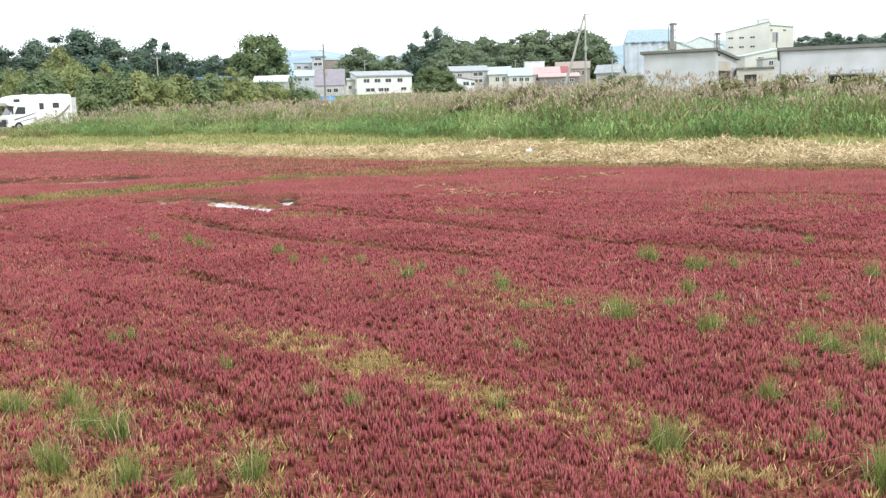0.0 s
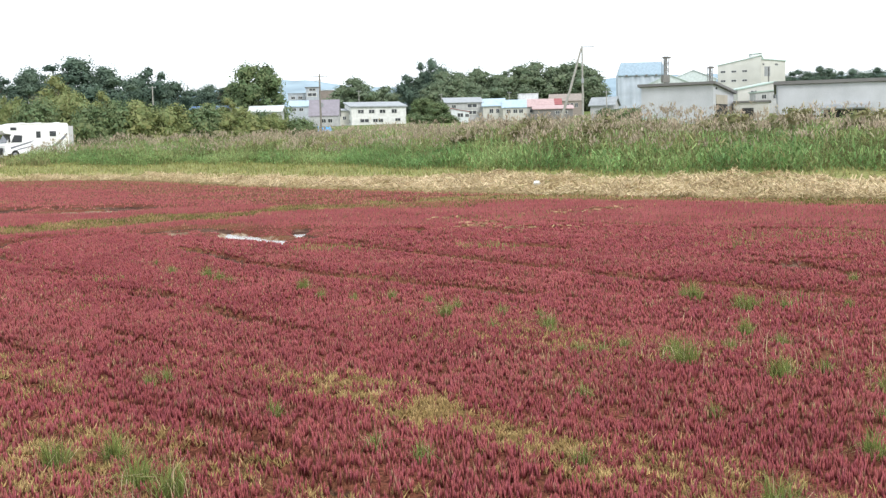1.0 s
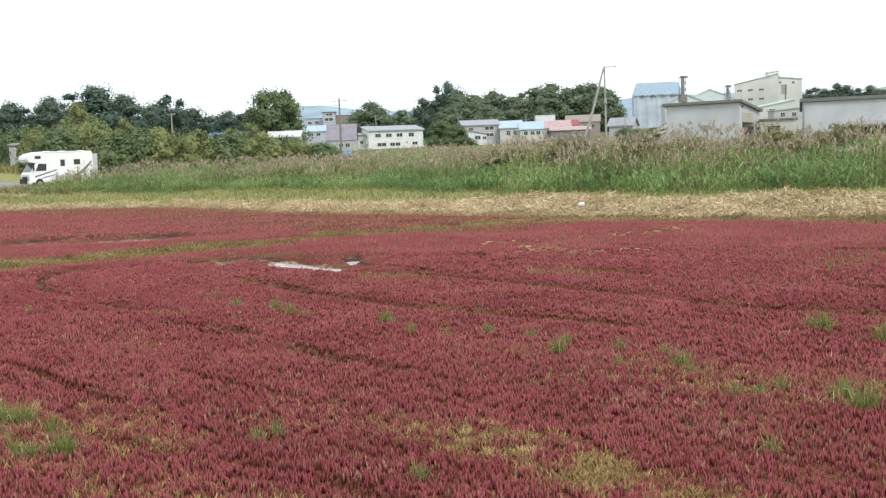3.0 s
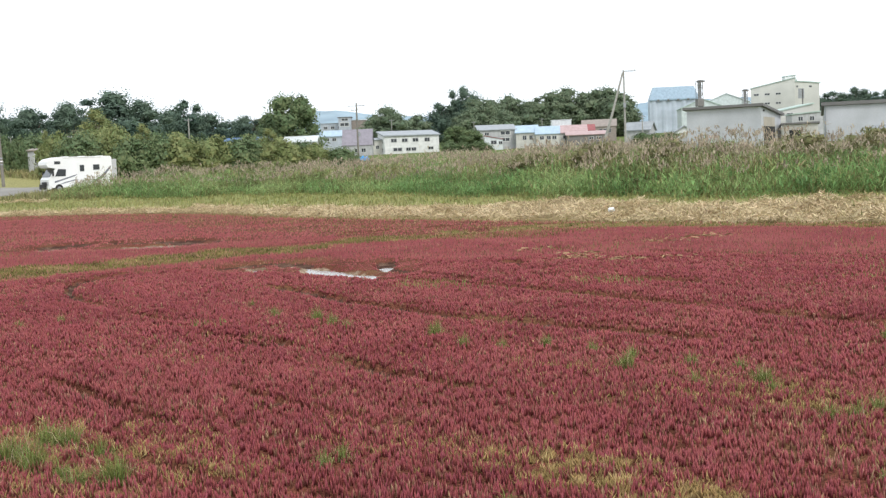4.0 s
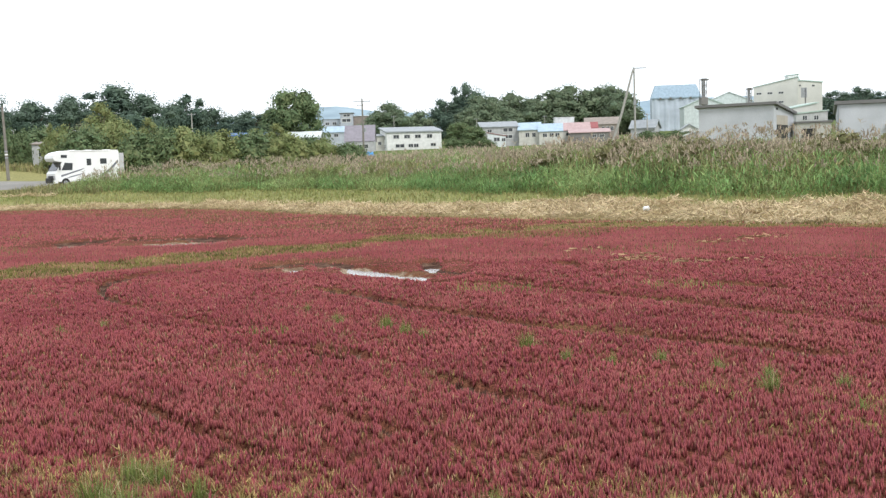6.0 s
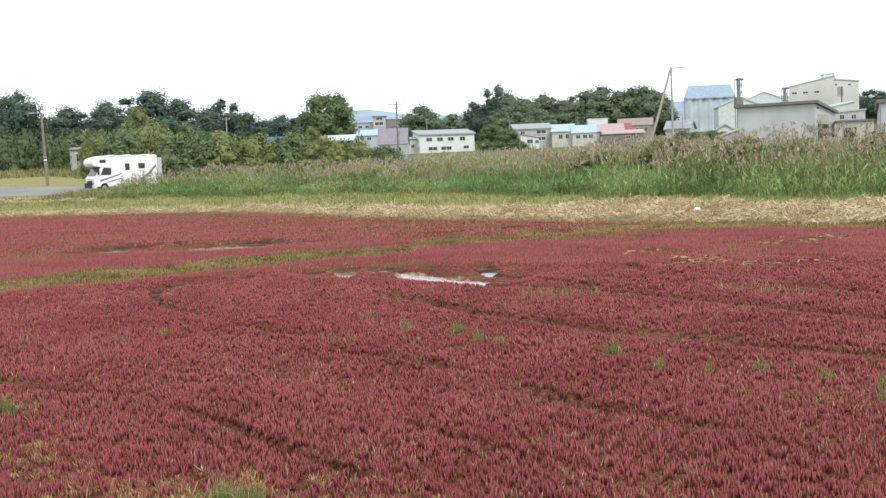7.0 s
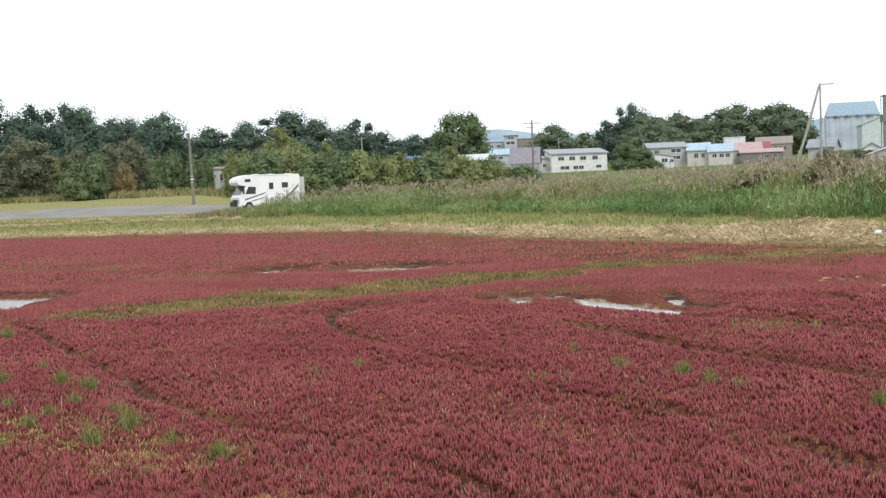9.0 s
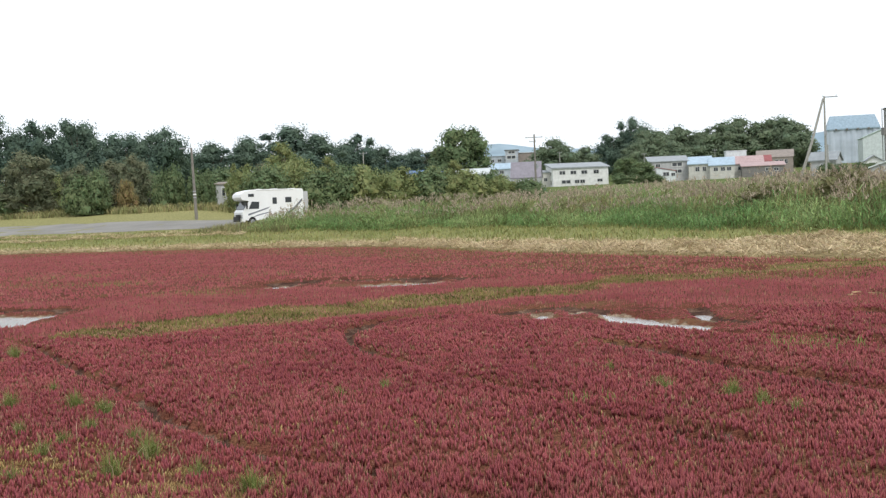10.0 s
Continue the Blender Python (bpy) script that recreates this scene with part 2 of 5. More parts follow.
FAINT_RUTS = [
    ([(-7.2, 14.3), (-6.6, 13.8), (-6.2, 13.3), (-5.7, 12.8), (-5.0, 11.8), (-4.4, 11.2)], 0.08),
    ([(-20.2, 30.8), (-18.7, 30.8), (-17.3, 30.3)], 0.3),
    ([(-20.4, 34.7), (-19.1, 34.0)], 0.3),
    ([(-18.4, 36.0), (-16.3, 35.8)], 0.3),
    ([(-5.6, 16.4), (-4.3, 15.5), (-3.85, 14.7), (-3.4, 14.1), (-2.7, 13.05), (-2.1, 12.3), (-1.3, 11.5)], 0.09),
    ([(-1.2, 25.4), (0.1, 22.1), (2.1, 19.7), (4.6, 17.9), (6.6, 16.9)], 0.25),
    ([(3.2, 18.4), (4.4, 17.1), (5.7, 14.7), (6.6, 13.4)], 0.25),
    ([(-5.5, 11.2), (-4.8, 10.4), (-4.4, 10.1), (-3.6, 9.4), (-2.4, 8.6), (-1.4, 7.4)], 0.07),
    ([(-4.2, 12.6), (-3.0, 11.2), (-1.9, 10.3), (-0.4, 9.0)], 0.07),
    ([(-1.6, 30.6), (1.2, 27.4), (4.4, 24.6), (8.5, 21.6)], 0.25),
    ([(-2.8, 23.5), (-2.3, 22.8), (-1.7, 21.7), (-0.2, 20.6)], 0.15),
    ([(-4.7, 15.5), (-4.1, 14.6), (-3.6, 14.1), (-3.0, 13.2), (-2.6, 12.7)], 0.09),
    ([(0.6, 21.2), (1.9, 20.3), (3.4, 20.7)], 0.18),
    ([(4.7, 17.3), (4.8, 16.7), (5.3, 15.0)], 0.15),
    ([(-5.6, 39.1), (-2.7, 40.7)], 0.6),
    ([(1.2, 6.6), (1.8, 5.8), (2.4, 5.0)], 0.06),
    ([(-3.9, 8.2), (-2.6, 7.9), (-1.6, 7.2), (-0.6, 6.4)], 0.06),
]
RUTS = WHEEL_RUTS + FAINT_RUTS
POOLS = [  # flat water: outline in plan
    [(-5.65, 27.1), (-5.2, 26.75), (-4.7, 25.95), (-4.2, 25.3), (-3.72, 24.6), (-3.78, 23.85), (-4.27, 24.1), (-4.72, 24.6), (-5.19, 25.15), (-5.55, 25.9)],
    [(-6.9, 26.6), (-6.85, 27.4), (-6.55, 27.3), (-6.45, 26.1), (-6.66, 25.8)],
    [(-6.18, 27.4), (-5.92, 27.7), (-5.86, 26.9), (-6.09, 26.6)],
    [(-3.82, 26.5), (-3.7, 26.4), (-3.6, 25.0), (-3.74, 25.2)],
    [(-19.9, 30.2), (-18.7, 29.95), (-18.5, 30.4), (-18.15, 29.9), (-17.95, 28.5), (-17.6, 27.1), (-17.9, 26.8), (-20, 26.8)],
    [(-12.7, 37.2), (-11.6, 37.5), (-10.3, 37.6), (-10.3, 35.9), (-11.6, 35.5), (-12.6, 35.6)],
    [(-15.6, 37.7), (-14.7, 37.9), (-14.6, 36.1), (-15.5, 36.0)],
]
TRACK = [(-13.5, 25.2), (-12.9, 25.8), (-12.3, 26.5), (-10.9, 27.7), (-9.9, 28.9), (-9.0, 29.8), (-7.8, 31.6), (-6.5, 33.2), (-5.1, 34.3), (-3.6, 35.3), (-2.0, 36.4), (0.4, 38.2), (3.0, 37.6), (8.0, 33.9), (13.0, 30.0)]
TRACK_W = 1.1
YELLOWS = [  # run in plan, half width, share of plants turned yellow
    ([(-1.5, 9.5), (-0.73, 8.8), (-0.35, 8.2), (0.36, 7.4), (0.93, 6.6), (1.43, 5.75), (2.0, 5.2)], 0.42, 1.0), ([(-2.5, 10.4), (-1.5, 9.5)], 0.3, 0.3), ([(-4.7, 11.3), (-4.1, 10.4), (-3.5, 9.5)], 0.4, 0.35), ([(-5.3, 14.6), (-4.9, 14.2)], 0.3, 0.35),
    ([(-3.4, 7.8), (-2.6, 7.0), (-2.2, 6.2), (-1.3, 5.7)], 0.8, 0.9), ([(-5.6, 10.9), (-5.0, 10.1), (-4.2, 9.4)], 0.55, 0.6), ([(-1.5, 13.2), (-0.8, 12.8)], 0.35, 0.4), ([(-7.2, 12.0), (-6.6, 11.5)], 0.4, 0.6), ([(0.3, 11.5), (0.9, 10.8)], 0.4, 0.6),
    ([(-10.2, 14.4), (-9.3, 14.2), (-8.4, 13.5)], 0.7, 0.95), ([(0.4, 11.9), (1.4, 10.7), (2.4, 10.0), (3.2, 9.0)], 0.7, 0.3),
    ([(-10.4, 18.9), (-10.3, 18.7)], 0.3, 0.5), ([(-6.0, 15.9), (-5.4, 15.6)], 0.35, 0.35), ([(0.3, 26.0), (1.5, 25.0)], 0.9, 0.35), ([(2.4, 30.0), (4.4, 31.5)], 1.0, 0.35)]


def off_track(x, y):
    """Ragged distance from the grassy track, which widens towards its lower end."""
    d, _ = off_line(x, y, TRACK)
    return d + 1.5 * (lattice(x, y, 0.8, 21) - 0.5) + 1.3 * (lattice(x, y, 3.1, 22) - 0.5) - 0.4 * np.clip((-9 - x) / 3, 0, 1)


def in_pool(x, y, grow=0.0):
    """How far inside a pool (metres, negative outside)."""
    out = np.full(x.shape, -1e9)
    for ring in POOLS:
        inside = np.zeros(x.shape, bool)
        for (ax, ay), (bx, by) in zip(ring, ring[1:] + ring[:1]):
            cut = ((ay > y) != (by > y)) & (x < (bx - ax) * (y - ay) / (by - ay + 1e-9) + ax)
            inside ^= cut
        d, _ = off_line(x, y, ring + ring[:1])
        out = np.maximum(out, np.where(inside, d, -d))
    return out + grow


def rut_depth(x, y):
    """1 in the middle of a rut, 0 away from all of them."""
    out = np.zeros(x.shape)
    for line, w in RUTS:
        faint = (line, w) in FAINT_RUTS
        d, _ = off_line(x, y, line)
        d = d + 0.5 * w * (lattice(x, y, 0.35, 11) - 0.5)
        gaps = lattice(x, y, 1.3, 12) * 0.65 + lattice(x, y, 0.4, 13) * 0.35
        broken = np.clip((gaps - (0.43 if faint else 0.22)) / 0.1, 0, 1)
        out = np.maximum(out, np.clip((w - d) / 0.05 + 0.4, 0, 1) * broken)
    return out


def streak(x, y, seed):
    """Value noise drawn out along the run of the old wheel lines, 0 to 1."""
    return lattice(0.8 * x + 0.6 * y, 0.11 * (0.6 * x - 0.8 * y), 0.24, seed)


def terrain(x, y):
    s = bank(x, y)
    z = np.interp(s, RISE_S, RISE_Z)
    z = z + np.interp(s, [24, 34, 45, 75, 150, 380], [0, 0.5, 0.9, 0.9, 0.6, 0]) * np.clip((-44 - x) / 8, 0, 1)  # the lawn lies higher
    z = z + np.clip(s, 0, 8) / 8 * 0.12 * (lattice(x, y, 2.3, 3) - 0.5)
    marsh = np.clip(-s / 2, 0, 1)
    z = z + marsh * (0.022 * (lattice(x, y, 2.6, 4) - 0.5) + 0.012 * (lattice(x, y, 0.7, 5) - 0.5))
    z = z - marsh * 0.03 * rut_depth(x, y)
    p = np.clip((in_pool(x, y) + 0.08 + 0.42 * (lattice(x, y, 0.3, 6) - 0.5)) / 0.2, 0, 1)
    return z * (1 - p) - p * 0.085


def cloud_mesh(name, verts, tris, mats, which=None):
    """A mesh object straight from arrays of corners and triangles."""
    me = bpy.data.meshes.new(name)
    verts, tris = np.asarray(verts, np.float32), np.asarray(tris, np.int32)
    me.vertices.add(len(verts))
    me.vertices.foreach_set("co", verts.ravel())
    me.loops.add(tris.size)
    me.loops.foreach_set("vertex_index", tris.ravel())
    me.polygons.add(len(tris))
    me.polygons.foreach_set("loop_start", np.arange(0, tris.size, 3, dtype=np.int32))
    for m in mats:
        me.materials.append(m)
    if which is not None:
        me.polygons.foreach_set("material_index", np.asarray(which, np.int32))
    me.update(calc_edges=True)
    me.validate()
    return me


def spread(lo, hi, step):
    return list(np.arange(lo, hi, step))


# ground: one sheet, fine where the camera is near and coarse to the horizon
gx = np.array(sorted(set(spread(-4000, -400, 300) + spread(-400, -60, 14) + spread(-60, -24, 1.5) + spread(-24, 16, 0.4) + spread(16, 60, 1.5) + spread(60, 400, 14) + spread(400, 4300, 300))))
gy = np.array(sorted(set(spread(-600, -60, 60) + spread(-60, 2, 4) + spread(2, 44, 0.4) + spread(44, 130, 1.2) + spread(130, 500, 10) + spread(500, 4300, 150))))
mx, my = np.meshgrid(gx, gy)
mz = terrain(mx.ravel(), my.ravel())
mz = mz - 0.04 * np.clip(-bank(mx.ravel(), my.ravel()) - 0.3, 0, 1) - 0.12 * np.clip((in_pool(mx.ravel(), my.ravel()) + 1.0) / 0.5, 0, 1)
nx, ny = len(gx), len(gy)
qi = (np.arange(ny - 1)[:, None] * nx + np.arange(nx - 1)[None]).ravel()
gt = np.concatenate([np.stack([qi, qi + 1, qi + nx + 1], 1), np.stack([qi, qi + nx + 1, qi + nx], 1)])
ground_mesh = cloud_mesh("ground", np.stack([mx.ravel(), my.ravel(), mz], 1), gt, [GROUND])
ground_mesh.attributes.new("bank", "FLOAT", "POINT").data.foreach_set("value", np.clip(bank(mx.ravel(), my.ravel()), -20, 200).astype(np.float32))
ground_mesh.polygons.foreach_set("use_smooth", np.ones(len(gt), bool))
tagged(new("ground", ground_mesh), "muddy tidal marsh rising to a mown bank and open land", "ground", kind="structure")


# ---- marsh plants ----
def spikes(rng, x, y, z, h, r, lean, form):
    """Fleshy upright stems, three-sided. Form 1: widening from a point below, blunt above; 0: a cone."""
    n = len(x)
    a0 = rng.rand(n) * 6.283
    lx, ly = rng.randn(n) * lean * h, rng.randn(n) * lean * h
    ang = a0[:, None] + np.array([0, 2.0944, 4.1888])[None]
    turn = np.stack([np.cos(ang), np.sin(ang)], -1)

    def ring(up, wide, sunk=0.0):
        p = np.zeros((n, 3, 3))
        p[..., :2] = np.stack([x + up * lx, y + up * ly], -1)[:, None] + turn * (r * wide)[:, None, None]
        p[..., 2] = (z + up * h - sunk)[:, None]
        return p

    tip = np.stack([x + lx, y + ly, z + h], -1)[:, None]
    cap = [[0, 1, 3], [1, 2, 3], [2, 0, 3]]
    if form == 1:
        v = np.concatenate([np.stack([x, y, z - 0.02], -1)[:, None], ring(0.7, 1.0), tip], 1)
        f = [[0, 2, 1], [0, 3, 2], [0, 1, 3]] + [[1 + q for q in c] for c in cap]
    else:
        v = np.concatenate([ring(0.0, 1.0, 0.01), tip], 1)
        f = cap
    t = (np.array(f)[None] + (np.arange(n) * v.shape[1])[:, None, None]).reshape(-1, 3)
    return v.reshape(-1, 3), t


def blades(rng, x, y, z, h, w, lean, bend=0.35, facing=None):
    """Grass blades: a bent strip of two quads and a point (five triangles)."""
    n = len(x)
    a = rng.rand(n) * 6.283 if facing is None else facing
    d = rng.rand(n) * 6.283
    out = np.abs(rng.randn(n)) * lean * h
    px, py = np.cos(a) * w / 2, np.sin(a) * w / 2
    dx, dy = np.cos(d) * out, np.sin(d) * out
    v = np.zeros((n, 5, 3))
    for i, (s, k, up) in enumerate(((1, 0, 0), (-1, 0, 0), (0.8, 0.45, 0.6), (-0.8, 0.45, 0.6), (0, 1 + bend, 1))):
        v[:, i, 0], v[:, i, 1] = x + s * px + k * dx, y + s * py + k * dy
        v[:, i, 2] = z - 0.02 * (up == 0) + up * np.sqrt(np.maximum(h * h - (k * out * 0.6) ** 2, (0.3 * h) ** 2))
    f = np.array([[0, 1, 3], [0, 3, 2], [2, 3, 4]])
    return v.reshape(-1, 3), (f[None] + (np.arange(n) * 5)[:, None, None]).reshape(-1, 3)


def joined(pieces):
    vs, ts, ms, base = [], [], [], 0
    for i, (v, t) in enumerate(pieces):
        vs.append(v), ts.append(t + base), ms.append(np.full(len(t), i))
        base += len(v)
    return np.concatenate(vs), np.concatenate(ts), np.concatenate(ms)


def scatter(rng, x0, x1, y0, y1, density):
    n = int((x1 - x0) * (y1 - y0) * density)
    return rng.rand(n) * (x1 - x0) + x0, rng.rand(n) * (y1 - y0) + y0


def reach(x, y):
    """Distance ahead of the boardwalk's line, along which the viewer goes."""
    return off_line(x, y, [(0, 0), (-5, 5.5)])[0]


def in_wedge(x, y, slack):
    """The part of the marsh that lies before the viewer."""
    left = (x + 5.2) * math.cos(radians(33)) + (y - 5.5) * math.sin(radians(33)) > -slack
    right = x * math.cos(radians(23)) - y * math.sin(radians(23)) < slack
    return left & right & (x + y > 3.0)


def zone_masks(rng, x, y):
    """Which seedlings stand, and which of them are yellowing or belong to the grassy track."""
    s = bank(x, y)
    track = off_track(x, y)
    grassy = track < TRACK_W
    fringe = (s > -(3.6 + 6 * lattice(x, y, 3.3, 23)) * np.interp(x, [0, 4], [1, 0.1])) & (rng.rand(len(x)) < 0.5)
    fringe |= s > np.interp(x, [0, 4], [-0.6, -0.1])
    yel = np.zeros(len(x), bool)
    zone = np.zeros(len(x), bool)
    clump = 0.65 * lattice(x, y, 0.12, 44) + 0.35 * lattice(x, y, 0.3, 45)
    for line, w, share in YELLOWS:
        d, _ = off_line(x, y, line)
        d = d + 0.9 * w * (lattice(x, y, 0.35, 24) - 0.5) + 0.6 * w * (lattice(x, y, 1.1, 25) - 0.5)
        yel |= (d < w) & (rng.rand(len(x)) < np.clip(1.3 - d / w, 0.1, 1) * share * np.clip(lattice(x, y, 0.28, 34) * 2.4, 0.35, 1) * np.clip(clump * 6 - 2.4, 0.06, 1))
        zone |= (d < 0.8 * w) & (share > 0.5)
    yel |= (rng.rand(len(x)) < 0.045 * np.clip(lattice(x, y, 0.9, 26) * 2.6 - 1.3, 0, 1) + 0.001) & (reach(x, y) < 12)
    yel |= (np.abs(track - TRACK_W - 0.12) < 0.2) & (rng.rand(len(x)) < 0.75 * lattice(x, y, 0.7, 46))
    rut = rut_depth(x, y)
    bare = rut > 0.3 + 0.55 * rng.rand(len(x)) ** 2
    bare |= in_pool(x, y, 0.1) + 0.3 * (lattice(x, y, 0.35, 27) - 0.5) > 0
    bare |= streak(x, y, 28) * 0.45 + lattice(x, y, 0.2, 29) * 0.35 + lattice(x, y, 0.07, 30) * 0.2 < 0.19
    bare |= zone & (clump < 0.14 + 0.22 * rng.rand(len(x)))
    return bare, grassy | fringe, yel & ~grassy, s


def rut_margin(x, y):
    """Distance from the edge of the nearest wheel rut."""
    out = np.full(x.shape, 1e9)
    for line, w in WHEEL_RUTS:
        out = np.minimum(out, off_line(x, y, line)[0] - w)
    return np.maximum(out, 0)


def pool_near(x, y):
    """Plants stay low on the wet ground round the pools and beside the wheel ruts."""
    return np.clip((-in_pool(x, y) - 0.05) / 0.9, 0.5, 1) * np.clip(0.8 + rut_margin(x, y) / 1.1, 0.8, 1)


def canopy(x, y):
    """Height of the matted lower stems above the mud: none in ruts, pools and the grassy track."""
    track, _ = off_line(x, y, TRACK)
    low = np.clip((track - TRACK_W + 0.5) / 0.6, 0.6, 1)
    h = 0.068 + 0.008 * lattice(x, y, 1.3, 31) + 0.012 * streak(x, y, 35) + 0.022 * lattice(x, y, 0.15, 38)
    open_mud = np.clip(1.15 - 1.35 * rut_depth(x, y), 0, 1) * np.clip(-(in_pool(x, y, 0.06) + 0.3 * (lattice(x, y, 0.35, 27) - 0.5)) / 0.15, 0, 1)
    bald = np.clip((streak(x, y, 28) * 0.45 + lattice(x, y, 0.2, 29) * 0.35 + lattice(x, y, 0.07, 30) * 0.2 - 0.14) / 0.08, 0, 1)
    return h * pool_near(x, y) * low * open_mud * bald * np.clip(-bank(x, y) / np.interp(x, [0, 4], [1.2, 0.3]), 0, 1)


def carpet_sheet():
    """The mat of lower stems, finest before the viewer, coarser all round."""
    fine = [5.0]
    while fine[-1] < 95:
        fine.append(fine[-1] * (1.0085 if fine[-1] < 10 else 1.0055 if fine[-1] < 45 else 1.012))
    vs, ts, base = [], [], 0
    for ang, rad in ((np.arange(-40, 38, 0.34), np.array(fine)), (np.arange(-40, 39, 2.6), np.array([0.02, 0.5, 1, 1.5, 2, 2.5, 3, 3.5, 4, 4.5, 5.02])),
                     (np.arange(37.5, 322, 2.5), np.array([0.02] + [0.5 * 1.075 ** i for i in range(73)]))):
        ang = np.radians(ang)
        x = -1.2 + (rad[:, None] * np.sin(ang)[None]).ravel()
        y = -1.0 + (rad[:, None] * np.cos(ang)[None]).ravel()
        n = len(ang)
        q = (np.arange(len(rad) - 1)[:, None] * n + np.arange(n - 1)[None]).ravel()
        q = q[bank(x[q], y[q]) < 0]
        vs.append(np.stack([x, y, terrain(x, y) + canopy(x, y)], 1))
        ts.append(base + np.concatenate([np.stack([q, q + n + 1, q + 1], 1), np.stack([q, q + n, q + n + 1], 1)]))
        base += len(x)
    v, t = np.concatenate(vs), np.concatenate(ts)
    x, y = v[:, 0], v[:, 1]
    d = off_track(x, y)
    grassy = np.clip((TRACK_W - d) / 0.6 + 0.5, 0, 1) * (0.6 + 0.7 * lattice(x, y, 0.45, 39))
    grassy = np.maximum(grassy, np.clip(bank(x, y) * 1.5 + (0.9 + 0.8 * lattice(x, y, 2.0, 23)) * np.interp(x, [0, 4], [1, 0.15]), 0, 1))
    bare = rut_depth(x, y)
    silty = np.clip((in_pool(x, y) + 0.14) / 0.16, 0, 1) * (0.45 + 0.7 * lattice(x, y, 0.3, 40))
    me = cloud_mesh("saltwort_mat", v, t, [MAT])
    for name, value in (("grassy", grassy), ("bare", bare), ("silty", silty)):
        me.attributes.new(name, "FLOAT", "POINT").data.foreach_set("value", value.astype(np.float32))
    me.polygons.foreach_set("use_smooth", np.ones(len(t), bool))
    return me


def marsh_band(seed, box, lo, hi, density, height, radius, form, slack):
    rng = np.random.RandomState(seed)
    shoots = 3 if lo == 0 else 2 if form == 1 else 1  # upright shoots of one plant
    x, y = scatter(rng, *box, density / shoots)
    d = reach(x, y)
    ahead = in_wedge(x, y, abs(slack)) & (d <= 90)
    ok = (d > lo) & (d <= hi) & (ahead if slack > 0 else ~in_wedge(x, y, 0.4))  # a negative slack: beside and behind the viewer
    x, y = x[ok], y[ok]
    own = np.repeat(0.88 + 0.24 * rng.rand(len(x)), shoots)
    kin = np.repeat(rng.rand(len(x)), shoots)
    x, y = np.repeat(x, shoots), np.repeat(y, shoots)
    x, y = x + rng.randn(len(x)) * 2.0 * radius, y + rng.randn(len(y)) * 2.0 * radius
    bare, grass, yel, s = zone_masks(rng, x, y)
    ok = ~bare & (s < 0.4)
    x, y, grass, yel, own, kin = x[ok], y[ok], grass[ok], yel[ok], own[ok], kin[ok]
    z = terrain(x, y) + np.maximum(canopy(x, y) - 0.03, 0)
    tall = (0.9 + 0.12 * streak(x, y, 36) + 0.16 * (lattice(x, y, 0.13, 32) - 0.5)) * own
    h = height * tall * (0.75 + 0.5 * rng.rand(len(x))) * pool_near(x, y)
    r = radius * (0.7 + 0.6 * rng.rand(len(x)))
    rus = ~grass & ~yel & (kin < 0.07 + 0.14 * np.clip(streak(x, y, 37) * 2.2 - 1.0, 0, 1))
    red = ~grass & ~yel & ~rus
    out = [spikes(rng, x[red], y[red], z[red], h[red], r[red], 0.1, form),
           spikes(rng, x[yel], y[yel], z[yel], 0.8 * h[yel], r[yel], 0.35, form)]
    if lo == 0 < slack:  # bushy side shoots of the yellowing plants
        twig = [out[1]]
        for k in range(4):
            n = int(yel.sum())
            twig.append(spikes(rng, x[yel] + rng.randn(n) * 0.018, y[yel] + rng.randn(n) * 0.018, z[yel] + (0.2 + 0.12 * k) * h[yel], 0.36 * h[yel], 1.0 * r[yel], 0.6, 0))
        out[1] = joined(twig)[:2]
    turned = grass & (rng.rand(len(x)) < 0.34)
    keep = grass & ~turned & (rng.rand(len(x)) < 0.9)
    rus = rus | turned
    out.append(blades(rng, x[keep], y[keep], z[keep], 1.1 * h[keep], np.minimum(2.0 * r[keep], 0.035), 0.6))
    out.append(spikes(rng, x[rus], y[rus], z[rus], h[rus], 0.95 * r[rus], 0.15, form))
    return out


tagged(new("saltwort_mat", carpet_sheet()), "matted dark red lower stems of saltwort over mud", "saltwort", kind="stuff")
BANDS = [(41, (-10, 6, 2, 17), 0, 8.8, 1150, 0.096, 0.0064, 1, 0.4),
         (42, (-15, 9, 8, 24), 8.8, 15.5, 590, 0.092, 0.0094, 1, 0.6),
         (43, (-20, 14, 13, 30), 15.5, 21.5, 340, 0.088, 0.0130, 1, 1.0),
         (44, (-28, 16, 16, 42), 21.5, 31, 220, 0.09, 0.021, 0, 1.2),
         (45, (-60, 16, 24, 82), 31, 90, 52, 0.085, 0.043, 0, 3.0),
         (46, (-26, 20, -12, 22), 0, 24, 8, 0.1, 0.045, 0, -0.4)]
for n, band in enumerate(BANDS):
    v, t, w = joined(marsh_band(*band))
    tagged(new("saltwort_carpet", cloud_mesh("saltwort_carpet", v, t, [RED, YELLOW, OLIVE, RUSSET], w)), "dense carpet of crimson saltwort with yellowing streaks on mud", "saltwort", kind="stuff")


